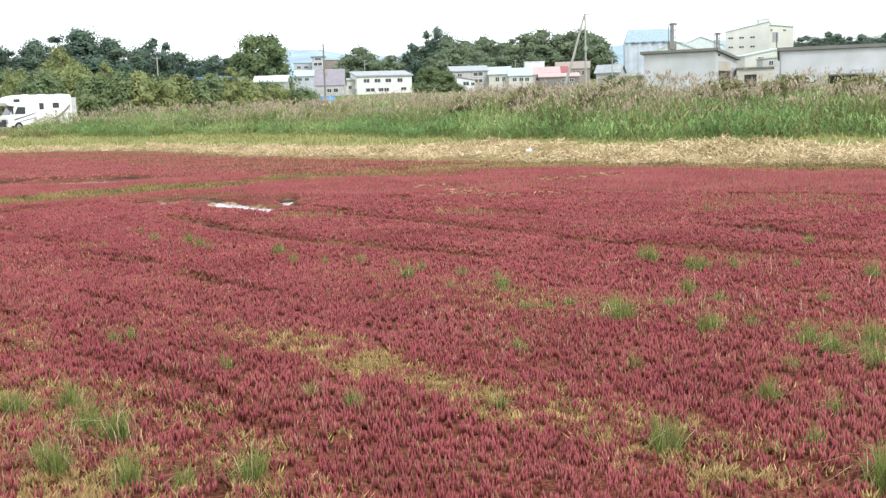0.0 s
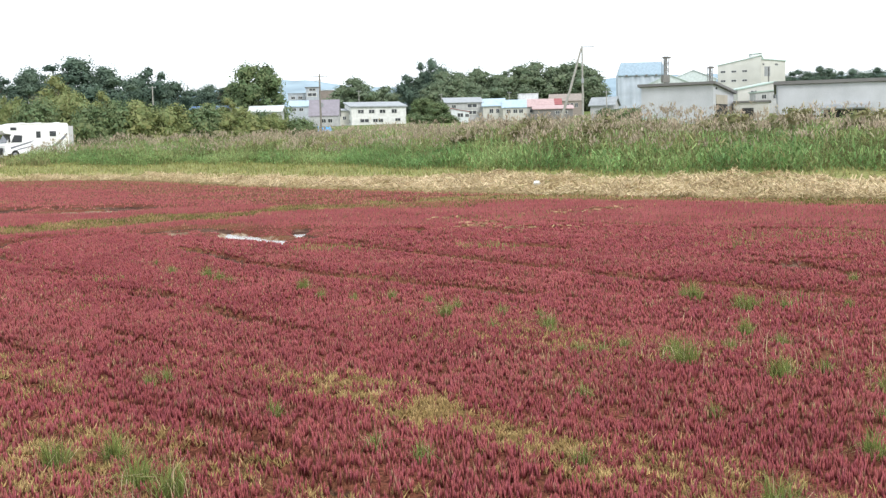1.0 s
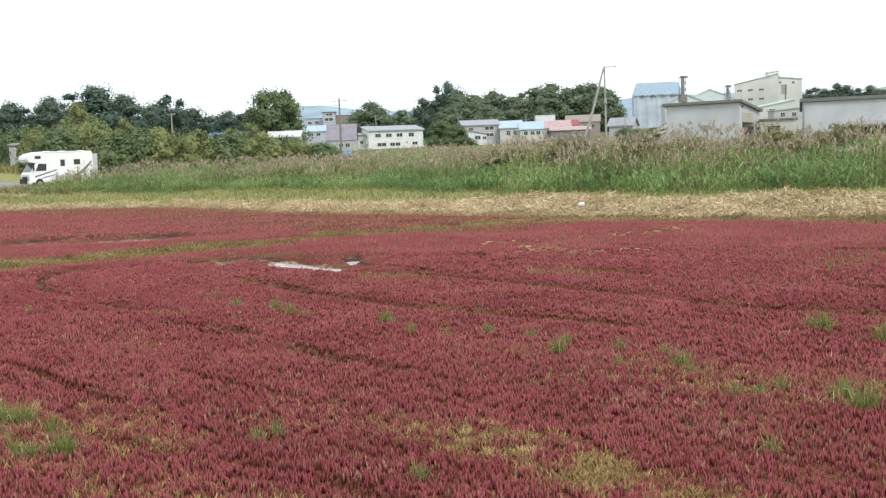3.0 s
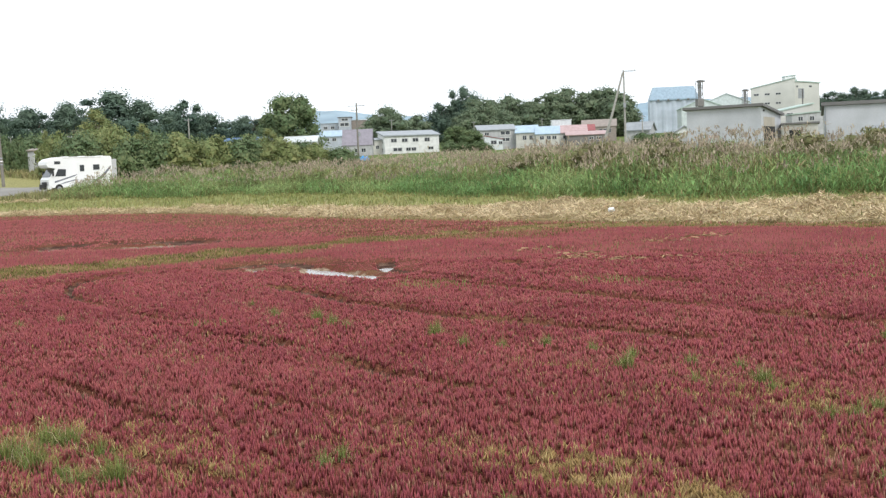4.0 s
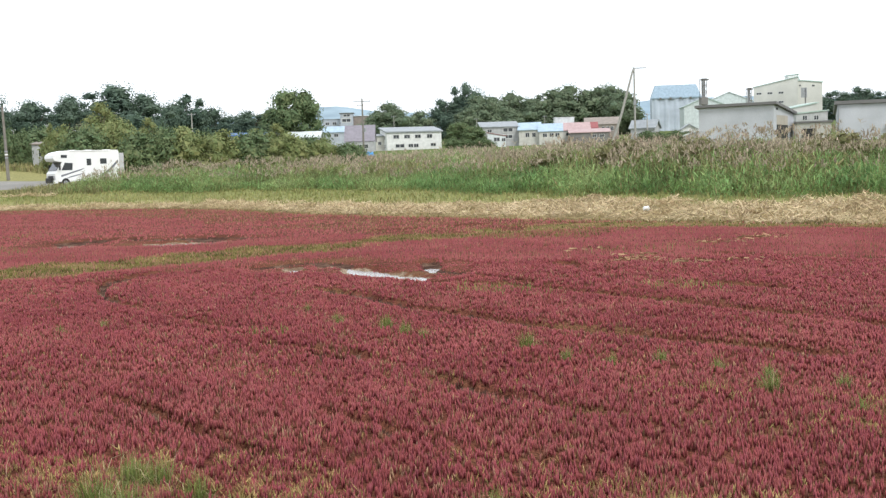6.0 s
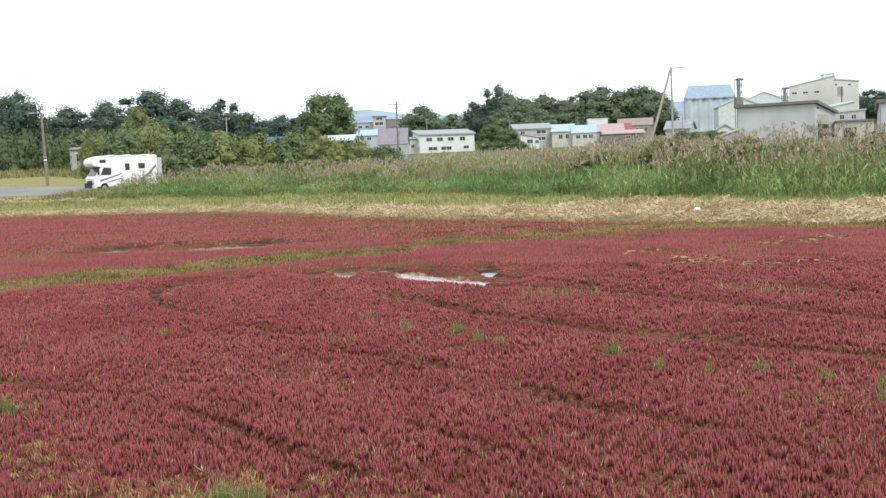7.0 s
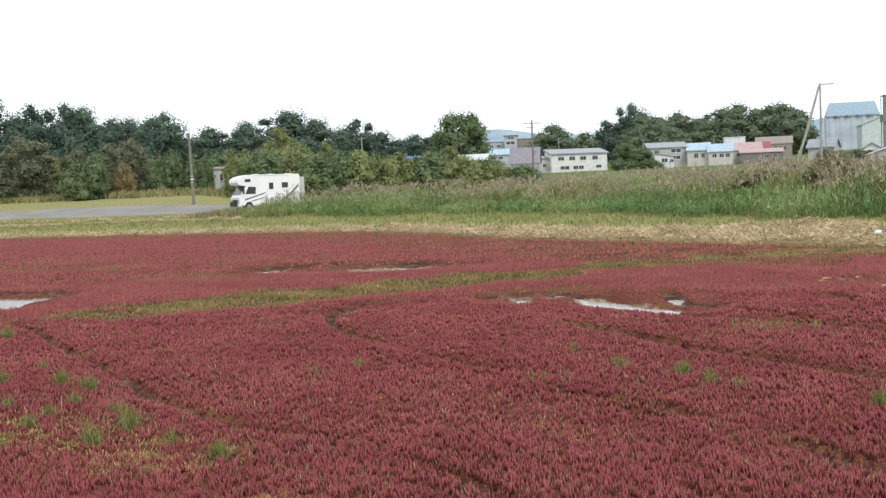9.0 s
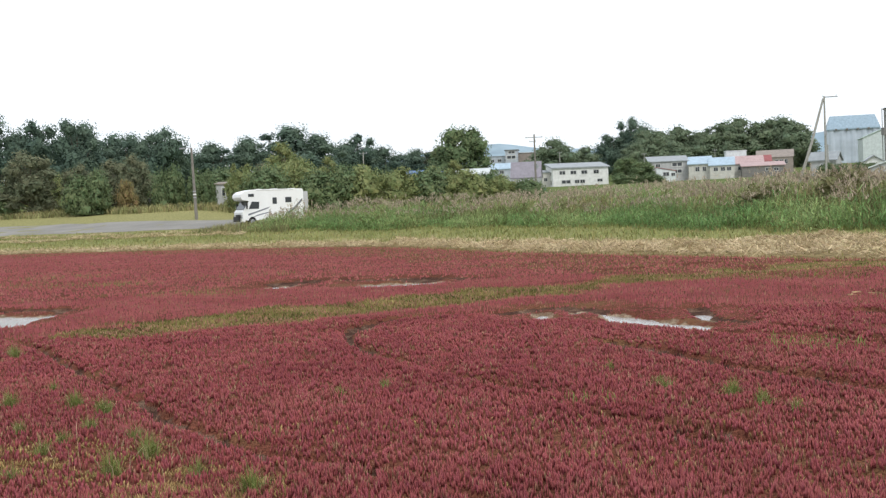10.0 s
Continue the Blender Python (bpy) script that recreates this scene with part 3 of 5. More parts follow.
# ---- water lying in the hollows ----
def water_material():
    m = bpy.data.materials.new("still_water")
    m.use_nodes = True
    b = m.node_tree.nodes["Principled BSDF"]
    b.inputs["Base Color"].default_value = (0.30, 0.28, 0.25, 1)
    b.inputs["Roughness"].default_value = 0.2
    b.inputs["Specular IOR Level"].default_value = 1.0
    n, k = m.node_tree.nodes, m.node_tree.links
    tex = n.new("ShaderNodeTexNoise")
    tex.inputs["Scale"].default_value, tex.inputs["Detail"].default_value = 7.0, 3
    co = n.new("ShaderNodeTexCoord")
    k.new(co.outputs["Object"], tex.inputs["Vector"])
    bp = n.new("ShaderNodeBump")
    bp.inputs["Strength"].default_value, bp.inputs["Distance"].default_value = 0.25, 0.03
    k.new(tex.outputs["Fac"], bp.inputs["Height"])
    k.new(bp.outputs["Normal"], b.inputs["Normal"])
    return m


WATER = water_material()
for ring in [sum(POOLS[:4], [])] + POOLS[4:]:
    px, py = [p[0] for p in ring], [p[1] for p in ring]
    x0, x1, y0, y1 = min(px) - 0.45, max(px) + 0.45, min(py) - 0.45, max(py) + 0.45
    c = 0.4
    me = bpy.data.meshes.new("puddle")
    me.from_pydata([(x0 + c, y0, -0.055), (x1 - c, y0, -0.055), (x1, y0 + c, -0.055), (x1, y1 - c, -0.055), (x1 - c, y1, -0.055), (x0 + c, y1, -0.055), (x0, y1 - c, -0.055), (x0, y0 + c, -0.055)], [], [list(range(8))])
    me.materials.append(WATER)
    tagged(new("puddle", me), "shallow puddle of still water mirroring the white sky", "puddle", kind="structure")


# ---- bank: straw, mown grass, reeds ----
def bank_points(rng, s0, s1, x0, x1, y0, y1, density):
    x, y = scatter(rng, x0, x1, y0, y1, density)
    s = bank(x, y)
    ok = (s > s0) & (s < s1)
    return x[ok], y[ok], s[ok]


def lying(rng, x, y, z, length, width, rise):
    """Cut stalks lying about: thin strips of two triangles, mostly flat."""
    n = len(x)
    a, up = rng.rand(n) * 6.283, rng.randn(n) * rise
    dx, dy, dz = np.cos(a) * length / 2, np.sin(a) * length / 2, up * length / 2
    wx, wy, wz = -np.sin(a) * width / 2, np.cos(a) * width / 2, rng.randn(n) * width * 0.5
    v = np.stack([np.stack([x - dx - wx, y - dy - wy, z - dz - wz], -1), np.stack([x - dx + wx, y - dy + wy, z - dz + wz], -1),
                  np.stack([x + dx + wx, y + dy + wy, z + dz + wz], -1), np.stack([x + dx - wx, y + dy - wy, z + dz - wz], -1)], 1)
    f = np.array([[0, 1, 2], [0, 2, 3]])
    return v.reshape(-1, 3), (f[None] + (np.arange(n) * 4)[:, None, None]).reshape(-1, 3)


rng = np.random.RandomState(5)
x, y, s = bank_points(rng, 0.2, 14, -66, 26, 18, 98, 270)
wide = np.interp(x, [-50, -25, -12, -4, 4, 20], [1.6, 1.9, 2.4, 3.6, 4.8, 5.2])
dry = (s < wide * (0.7 + 0.6 * lattice(x, y, 2.2, 51))) & (s > np.interp(x, [0, 4], [0.5, 0.2])) & (rng.rand(len(x)) < 0.35 + 0.9 * lattice(x, y, 1.1, 54))
swath = (x < -33) & (np.abs(s - 7.6 - 2.5 * lattice(x, y, 9.0, 56)) < 0.5) & (rng.rand(len(x)) < 0.6)
swath |= (x < -33) & (np.abs(s - 12.0 - 1.5 * lattice(x, y, 7.0, 57)) < 0.35) & (rng.rand(len(x)) < 0.5)
dry |= swath
x, y = x[dry], y[dry]
heap = 0.26 * lattice(x, y, 1.0, 52) ** 2 + 0.2 * lattice(x, y, 0.4, 55) ** 2
v1 = lying(rng, x, y, terrain(x, y) + 0.03 + heap * (0.5 + 0.5 * rng.rand(len(x))), 0.1 + 0.26 * rng.rand(len(x)) ** 2, 0.01 + 0.012 * rng.rand(len(x)), 0.55)
tagged(new("cut_straw", cloud_mesh("cut_straw", *v1, [STRAW])), "pale cut straw lying in swathes on the bank", "straw", kind="stuff")
x, y, s = bank_points(rng, 0.5, 16.0, -75, 26, 18, 110, 16)
wide = np.interp(x, [-50, -25, -12, -4, 4, 20], [1.6, 1.9, 2.4, 3.4, 4.6, 5.0])
grn = (s > wide * (0.8 + 0.4 * lattice(x, y, 2.2, 53))) | (rng.rand(len(x)) < 0.12)
x, y = x[grn], y[grn]
v1 = blades(rng, x, y, terrain(x, y), 0.10 + 0.16 * rng.rand(len(x)), 0.04 + 0.03 * rng.rand(len(x)), 0.6)
tagged(new("mown_grass", cloud_mesh("mown_grass", *v1, [MOWN])), "short mown yellowish-green grass on the bank", "grass", kind="stuff")


def reed_bed():
    rng = np.random.RandomState(6)
    x, y, s = bank_points(rng, 4.5, 18, -40, 30, 20, 108, 24)
    front = np.interp(x, [-10, 2, 8], [8.4, 7.2, 5.6]) + 2.2 * lattice(x, y, 2.6, 61) + 1.2 * lattice(x, y, 0.9, 66) - 1.0 + np.interp(x, [-34, -24, -10], [4.0, 1.5, 0])
    left_end = x > -36.0 + 2.5 * lattice(x, y, 2.0, 62)
    ok = (s > front) & left_end
    x, y, s, front = x[ok], y[ok], s[ok], front[ok]
    deep = np.clip((s - front) / 4.5, 0, 1)
    h = (0.55 + 1.0 * deep) * (0.62 + 0.4 * lattice(x, y, 3.5, 63) + 0.2 * lattice(x, y, 1.0, 65) + 0.22 * rng.rand(len(x)))
    h = h * np.interp(x, [-36, -31, -20, -8, -3, 2, 8, 16], [0.6, 1.12, 1.05, 1.02, 1.12, 1.27, 1.2, 1.04]) * (0.85 + 0.3 * lattice(x, y, 1.7, 67))
    tallest = rng.rand(len(x)) < 0.02
    h = np.where(tallest, h * 1.2, h)
    z = terrain(x, y)
    mixed = lattice(x, y, 4, 64)
    green = rng.rand(len(x)) > 0.12 + 0.8 * np.clip(deep * 1.4 - 0.3, 0, 1) * (0.35 + 0.8 * mixed)
    parts = []
    for sel, k in ((green, 7), (~green, 5)):
        xs, ys, zs, hs = (np.repeat(q[sel], k) for q in (x, y, z, h))
        up = np.tile(np.arange(k) / k, sel.sum())
        parts.append(blades(rng, xs + rng.randn(len(xs)) * 0.11, ys + rng.randn(len(xs)) * 0.11, zs + hs * up * 0.82, np.minimum(hs, 1.3) * (0.13 + 0.2 * rng.rand(len(xs))), 0.022 + 0.03 * rng.rand(len(xs)), 1.3, 1.2))
    plume = (deep > 0.4) & (rng.rand(len(x)) < 0.12 + 0.32 * mixed)
    xs, ys, zs = x[plume], y[plume], z[plume] + h[plume]
    n = plume.sum()
    stalks = blades(rng, xs, ys, z[plume], h[plume] * 1.02, np.full(n, 0.018), 0.05)
    heads = []
    for k in range(4):
        heads.append(blades(rng, xs + rng.randn(n) * 0.05, ys + rng.randn(n) * 0.05, zs - 0.14 + 0.04 * k, 0.1 + 0.14 * rng.rand(n), 0.03 + 0.03 * rng.rand(n), 1.1, 1.0))
    hv, ht, _ = joined(heads)
    sv, st, _ = joined([parts[1], stalks])
    v, t, w = joined([parts[0], (sv, st), (hv, ht)])
    return cloud_mesh("reed_bed", v, t, [REED_GREEN, REED_DRY, REED_PLUME], w)


tagged(new("reed_bed", reed_bed()), "tall green reeds with brown feathery plumes along the bank", "reeds", kind="stuff")


# ---- trees ----
BARK = material("bark", [(0.10, 0.08, 0.06), (0.18, 0.15, 0.12)], 3, 0.95, bump=0.4)
LEAF = {
    "dark": material("leaf_dark", [(0.082, 0.13, 0.10), (0.145, 0.195, 0.135)], 0.25, 0.75, rand=0.17, hue=0.02, spec=0.2, through_light=0.25),
    # distance haze mixed into the leaf colour: paler and greyer green
    "hazy": material("leaf_hazed_green", [(0.145, 0.195, 0.125), (0.225, 0.27, 0.165)], 0.12, 0.8, rand=0.17, hue=0.03, spec=0.2, through_light=0.3),
    "olive": material("leaf_olive", [(0.14, 0.155, 0.065), (0.25, 0.23, 0.11)], 0.8, 0.8, rand=0.17, hue=0.03, spec=0.2, through_light=0.2),
    "mid": material("leaf_mid", [(0.12, 0.168, 0.082), (0.185, 0.235, 0.11)], 0.3, 0.75, rand=0.17, hue=0.03, spec=0.2, through_light=0.25),
    "light": material("leaf_light", [(0.185, 0.225, 0.09), (0.27, 0.29, 0.125)], 0.4, 0.75, rand=0.17, hue=0.03, spec=0.2, through_light=0.25),
    "rusty": material("leaf_rusty", [(0.135, 0.16, 0.095), (0.21, 0.215, 0.13)], 0.4, 0.8, rand=0.17, hue=0.03, spec=0.2, through_light=0.25),
    "orange": material("leaf_orange", [(0.22, 0.19, 0.085), (0.30, 0.225, 0.10)], 0.4, 0.8, rand=0.17, hue=0.03, spec=0.2, through_light=0.2),
}


def tube(bm, pts, r0, r1, sides=6):
    rings = []
    for i, p in enumerate(pts):
        p = Vector(p)
        d = (Vector(pts[min(i + 1, len(pts) - 1)]) - Vector(pts[max(i - 1, 0)])).normalized()
        q = d.to_track_quat("Z", "Y")
        r = r0 + (r1 - r0) * i / (len(pts) - 1)
        rings.append([bm.verts.new(p + q @ Vector((r * math.cos(a * 6.283 / sides), r * math.sin(a * 6.283 / sides), 0))) for a in range(sides)])
    for a, b in zip(rings, rings[1:]):
        for k in range(sides):
            bm.faces.new((a[k], a[(k + 1) % sides], b[(k + 1) % sides], b[k]))
    bm.faces.new(rings[-1])
    bm.faces.new(rings[0][::-1])


def bm_mesh(name, bm, mat):
    bmesh.ops.recalc_face_normals(bm, faces=bm.faces[:])
    me = bpy.data.meshes.new(name)
    bm.to_mesh(me)
    bm.free()
    me.materials.append(mat)
    return me


def part(name, bm, mat, parent, label=""):
    ob = new(name, bm_mesh(name, bm, mat))
    ob.parent = parent
    if label:
        ob["label"] = label
    return ob


def tree_meshes(seed, height, width, leaves, size, leaf, trunk_share=0.3, shape="round"):
    """A trunk with limbs, and a crown of leaf sprays gathered in uneven masses at the limbs' ends."""
    rng = np.random.RandomState(seed)
    bm = bmesh.new()
    tr = height * 0.018 + 0.05
    tube(bm, [(0, 0, -0.3), (0.05 * width * rng.randn() * 0.3, 0, height * 0.3), (0.1 * rng.randn(), 0.1 * rng.randn(), height * 0.75)], tr, tr * 0.3)
    masses = []
    count = {"round": 26, "cone": 16, "tall": 20, "open": 17}[shape]
    for i in range(count):
        u = (i + 0.5) / count
        zc = trunk_share + (0.9 - trunk_share) * u
        v = u
        if shape in ("round", "open"):
            ring = math.sqrt(max(0.04, 1 - (1.5 * v - 0.62) ** 2))
        elif shape == "cone":
            ring = 1.05 - 0.95 * v
        else:
            ring = math.sqrt(max(0.03, 1 - (1.5 * v - 0.5) ** 2))
        a = i * 2.4 + 0.5 * rng.rand()
        size_m = width * (0.085 + 0.17 * rng.rand()) * (0.6 + 0.5 * ring) * (1.1 if shape == "open" else 1.0)
        rad = max(0.0, width / 2 * ring * (0.75 + 0.35 * rng.rand()) - size_m * 0.8)
        c = np.array([math.cos(a) * rad, math.sin(a) * rad, height * zc * (1 + 0.05 * rng.randn()) - size_m * 0.35])
        masses.append((c, size_m))
        tube(bm, [(0, 0, max(c[2] * 0.5, 0.2)), (c[0] * 0.5, c[1] * 0.5, c[2] * 0.78), tuple(c)], tr * 0.4, tr * 0.08, 4)
    masses.append((np.array([0, 0, height * (0.45 + 0.5 * trunk_share)]), width * 0.27))
    wood = bm_mesh("trunk", bm, BARK)
    total = sum(r * r for _, r in masses)
    vs = []
    for c, r in masses:
        # a loose heart of large sprays, and a close shell of small ones
        for share, lo, hi, big in ((0.22, 0.2, 0.68, 3.0), (0.78, 0.76, 1.04, 0.95)):
            per = int(leaves * share * r * r / total)
            d = rng.randn(per, 3)
            d /= np.linalg.norm(d, axis=1)[:, None]
            bump = 1 + 0.1 * np.sin(5 * d[:, 0] + 7 * c[0]) * np.sin(5 * d[:, 1] + 5 * c[1]) + 0.1 * np.sin(6 * d[:, 2] + c[2])
            rr = r * (lo + (hi - lo) * rng.rand(per)) * bump * (1 + 0.07 * rng.randn(per))
            p = c + d * rr[:, None] * [1, 1, 0.85]
            nrm = d + 0.4 * rng.randn(per, 3)
            nrm /= np.linalg.norm(nrm, axis=1)[:, None]
            u = np.cross(nrm, rng.randn(per, 3))
            u /= np.linalg.norm(u, axis=1)[:, None]
            w = np.cross(nrm, u)
            sz = size * big * (0.6 + 0.8 * rng.rand(per))[:, None]
            vs.append(np.stack([p - u * sz * 0.55, p + w * sz * 0.45 + u * sz * 0.2, p - w * sz * 0.4 + u * sz * 0.4], 1))
    v = np.concatenate(vs)
    n = len(v)
    t = np.arange(n * 3).reshape(-1, 3)
    v = v.reshape(-1, 3)
    v[:, 2] = np.maximum(v[:, 2], 0.05)
    return wood, cloud_mesh("crown", v, t, [LEAF[leaf]])


def tree(name, wood, crown, label, group):
    e = new(name)
    for nm, me in (("trunk", wood), ("crown", crown)):
        o = new(nm, me)
        o.parent = e
    return tagged(e, label, name, group)


def level(x, y):
    return float(terrain(np.array([x]), np.array([y]))[0])


TREES = {}


def plant(kind, x, y, top, width, spin=0.0):
    """Sets a tree of a kind with its foot on the ground, its top at a height and its crown of a width."""
    name, label, group, seed, leaves, size, leaf, share, shape = KINDS[kind]
    z = level(x, y)
    h = max(top - z, 1.0)
    tall = 5.0 if name == "bush" else 10.0
    m = pose(x, y, z - 0.05, 0, 0, spin)
    if kind not in TREES:
        TREES[kind] = tree(name, *tree_meshes(seed, tall, 8.0, leaves, size, leaf, share, shape), label, group)
        ob = TREES[kind]
        ob.matrix_basis = m
    else:
        ob = copy_thing(TREES[kind], m)
    ob.scale = (width / 8, width / 8, h / tall)
    return ob


KINDS = {
    "oak": ("tree", "tall dark green broadleaf tree in a wood", "trees of the dark wood", 1, 12000, 0.22, "dark", 0.10, "round"),
    "oak2": ("tree", "spreading dark green tree with a ragged crown", "trees of the dark wood", 2, 9000, 0.24, "dark", 0.2, "open"),
    "elm": ("tree", "large mid-green tree with a rounded crown", "trees behind the houses", 3, 8000, 0.30, "mid", 0.10, "round"),
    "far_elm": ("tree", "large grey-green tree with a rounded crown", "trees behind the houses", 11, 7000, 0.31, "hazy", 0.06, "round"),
    "birch": ("tree", "light green young tree with a pointed crown", "young trees at the lawn", 4, 8500, 0.25, "light", 0.08, "tall"),
    "rusty": ("tree", "brownish-green thin-leaved tree beside the lawn", "young trees at the lawn", 5, 8500, 0.25, "rusty", 0.12, "round"),
    "bush": ("bush", "rounded yellowish-green willow bush", "willow bushes", 6, 7500, 0.28, "light", 0.04, "round"),
    "bush2": ("bush", "dense mid-green bush growing to the ground", "willow bushes", 7, 7500, 0.28, "mid", 0.03, "round"),
    "shrub": ("bush", "dull olive shrub standing among the reeds", "shrubs in the reeds", 10, 5200, 0.36, "olive", 0.02, "round"),
    "orange": ("bush", "bush turning orange-yellow in autumn", "willow bushes", 8, 4000, 0.25, "orange", 0.15, "tall"),
    "fir": ("tree", "small dark green conifer beside a warehouse", "trees behind the houses", 9, 3500, 0.3, "dark", 0.05, "cone"),
}

random.seed(3)
# kind, x, y, height of the top, width of the crown
DARK_WOOD = [
    ("oak", -146, 240, 25.5, 15), ("oak2", -137, 243, 25.6, 13), ("oak2", -126.5, 240, 25.2, 13), ("oak", -131, 250, 24, 15), ("oak", -119, 250, 21, 12),
    ("oak", -112, 246, 19.5, 11), ("oak2", -106.5, 240, 22.4, 11), ("oak", -100, 255, 18.5, 14), ("oak", -93, 258, 18.8, 14), ("oak", -156, 245, 23, 16),
    ("oak", -168, 250, 24, 16), ("oak", -88, 270, 22.4, 21), ("oak", -97, 272, 20.5, 12), ("oak", -82, 275, 20.6, 15), ("oak2", -76.5, 300, 22.6, 12),
    ("oak", -70, 305, 18.5, 12), ("oak", -84, 305, 19, 12), ("oak", -62, 312, 17.8, 12), ("rusty", -58, 318, 18.8, 10), ("elm", -48, 302, 24.2, 13.5),
    ("elm", -53.5, 306, 19.5, 9),
]
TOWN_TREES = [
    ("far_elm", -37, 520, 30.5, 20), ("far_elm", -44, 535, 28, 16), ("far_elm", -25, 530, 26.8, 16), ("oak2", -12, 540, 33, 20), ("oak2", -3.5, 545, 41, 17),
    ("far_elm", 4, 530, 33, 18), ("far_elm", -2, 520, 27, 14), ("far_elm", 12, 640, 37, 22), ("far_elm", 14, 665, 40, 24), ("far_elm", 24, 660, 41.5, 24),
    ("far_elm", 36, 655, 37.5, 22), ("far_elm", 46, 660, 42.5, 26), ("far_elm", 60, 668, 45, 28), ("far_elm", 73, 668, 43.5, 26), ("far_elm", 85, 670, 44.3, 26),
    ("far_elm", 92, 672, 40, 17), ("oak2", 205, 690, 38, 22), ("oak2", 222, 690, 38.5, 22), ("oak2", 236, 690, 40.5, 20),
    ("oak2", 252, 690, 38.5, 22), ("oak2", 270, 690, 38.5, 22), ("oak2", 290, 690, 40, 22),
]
BACK_ROW = [
    ("bush2", -6, 394, 11.2, 9), ("bush2", 3, 396, 11.0, 8), ("bush2", 44, 290, 9.2, 7), ("bush2", 51, 288, 9.0, 7),
    ("oak", -150, 275, 24, 16), ("oak", -138, 280, 25, 16), ("oak", -122, 278, 22.5, 16), ("oak", -110, 280, 20.5, 15), ("oak", -100, 285, 19.5, 15),
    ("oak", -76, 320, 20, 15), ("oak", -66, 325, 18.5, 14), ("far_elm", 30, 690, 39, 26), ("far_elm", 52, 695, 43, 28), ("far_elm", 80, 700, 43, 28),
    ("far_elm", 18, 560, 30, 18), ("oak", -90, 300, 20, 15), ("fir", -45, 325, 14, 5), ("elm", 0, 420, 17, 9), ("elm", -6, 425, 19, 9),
]
SCRUB = [
    ("bush2", -92, 148, 8.5, 9), ("bush", -84, 150, 9, 8), ("rusty", -75, 152, 10.5, 8), ("bush2", -69, 150, 8.6, 8), ("bush2", -60, 152, 9, 8), ("rusty", -52, 150, 9.2, 8),
    ("bush", -100, 146, 9, 9), ("bush2", -110, 148, 10, 10), ("bush", -44, 134, 8.2, 7), ("bush2", -34, 130, 7.3, 7), ("bush", -27, 129, 6.6, 6), ("bush2", -20, 128, 5.8, 6),
]
SHRUBS = [  # low shrubs standing in the reeds
    ("bush2", -24.5, 86.5, 1.75, 2.4), ("shrub", 1.5, 60.0, 2.80, 3.2), ("shrub", 4.5, 57.0, 3.20, 3.2), ("shrub", 7.3, 54.6, 3.10, 3.4), ("shrub", 9.4, 52.6, 2.90, 2.8), ("shrub", 12.4, 50.4, 3.05, 3.5),
    ("shrub", 14.8, 48.8, 3.20, 2.8), ("shrub", 17.2, 46.4, 3.00, 3.2), ("shrub", 20.0, 44.2, 3.10, 2.8), ("shrub", 22.6, 42.0, 3.00, 3.0),
]
LAWN_TREES = [
    ("rusty", -79, 136, 11.6, 8.0), ("bush2", -82.5, 130, 7.7, 5), ("rusty", -73.6, 138, 9.7, 5.5), ("rusty", -70.2, 141, 10.2, 6.0), ("bush2", -66.9, 128, 8.3, 5.6), ("orange", -63.4, 130, 7.2, 2.6),
    ("rusty", -65.4, 137, 10.5, 4.8), ("bush2", -60.0, 135, 8.7, 4.2), ("bush2", -56.3, 135.5, 8.1, 3.8), ("birch", -52.1, 136, 8.7, 2.4), ("birch", -46.2, 137, 11.0, 8.0),
    ("bush2", -88, 128, 8.5, 7), ("bush2", -96, 132, 10, 8), ("rusty", -104, 138, 12, 9),
]
HEDGE = [
    ("bush", -47.2, 126, 7.6, 5), ("bush2", -44.0, 124, 7.6, 7), ("bush", -40.5, 126, 7.8, 7), ("birch", -38.4, 129, 8.6, 4.5), ("bush2", -36.5, 123, 7.2, 7),
    ("bush", -32.8, 124, 6.9, 7), ("bush", -29.0, 122, 6.4, 6.5), ("bush2", -25.8, 124, 6.6, 6.5), ("birch", -23.4, 125, 7.3, 4.5), ("bush", -21.4, 122, 5.9, 5.5),
    ("bush", -18.2, 122, 5.2, 5.0), ("bush2", -15.5, 123, 4.9, 4.6),
]
for rows in (DARK_WOOD, TOWN_TREES, BACK_ROW, LAWN_TREES, HEDGE, SCRUB, SHRUBS):
    for kind, tx, ty, top, width in rows:
        plant(kind, tx, ty, top * (1.06 if rows in (DARK_WOOD, TOWN_TREES) else 1.0), width * (1.25 if rows in (DARK_WOOD, TOWN_TREES, BACK_ROW) else 1.05), random.random() * 360)


# ---- small building kit ----
def box(bm, x0, x1, y0, y1, z0, z1):
    v = [bm.verts.new((x, y, z)) for z in (z0, z1) for x, y in ((x0, y0), (x1, y0), (x1, y1), (x0, y1))]
    for f in ((3, 2, 1, 0), (4, 5, 6, 7), (0, 1, 5, 4), (1, 2, 6, 5), (2, 3, 7, 6), (3, 0, 4, 7)):
        bm.faces.new([v[i] for i in f])
    return v


def prism(bm, profile, lo, hi, along):
    """Extrudes a profile of (u, z) along x or y."""
    put = (lambda u, z, k: (k, u, z)) if along == "x" else (lambda u, z, k: (u, k, z))
    a = [bm.verts.new(put(u, z, lo)) for u, z in profile]
    b = [bm.verts.new(put(u, z, hi)) for u, z in profile]
    bm.faces.new(a)
    bm.faces.new(b[::-1])
    for i in range(len(a)):
        j = (i + 1) % len(a)
        bm.faces.new((a[i], b[i], b[j], a[j]))


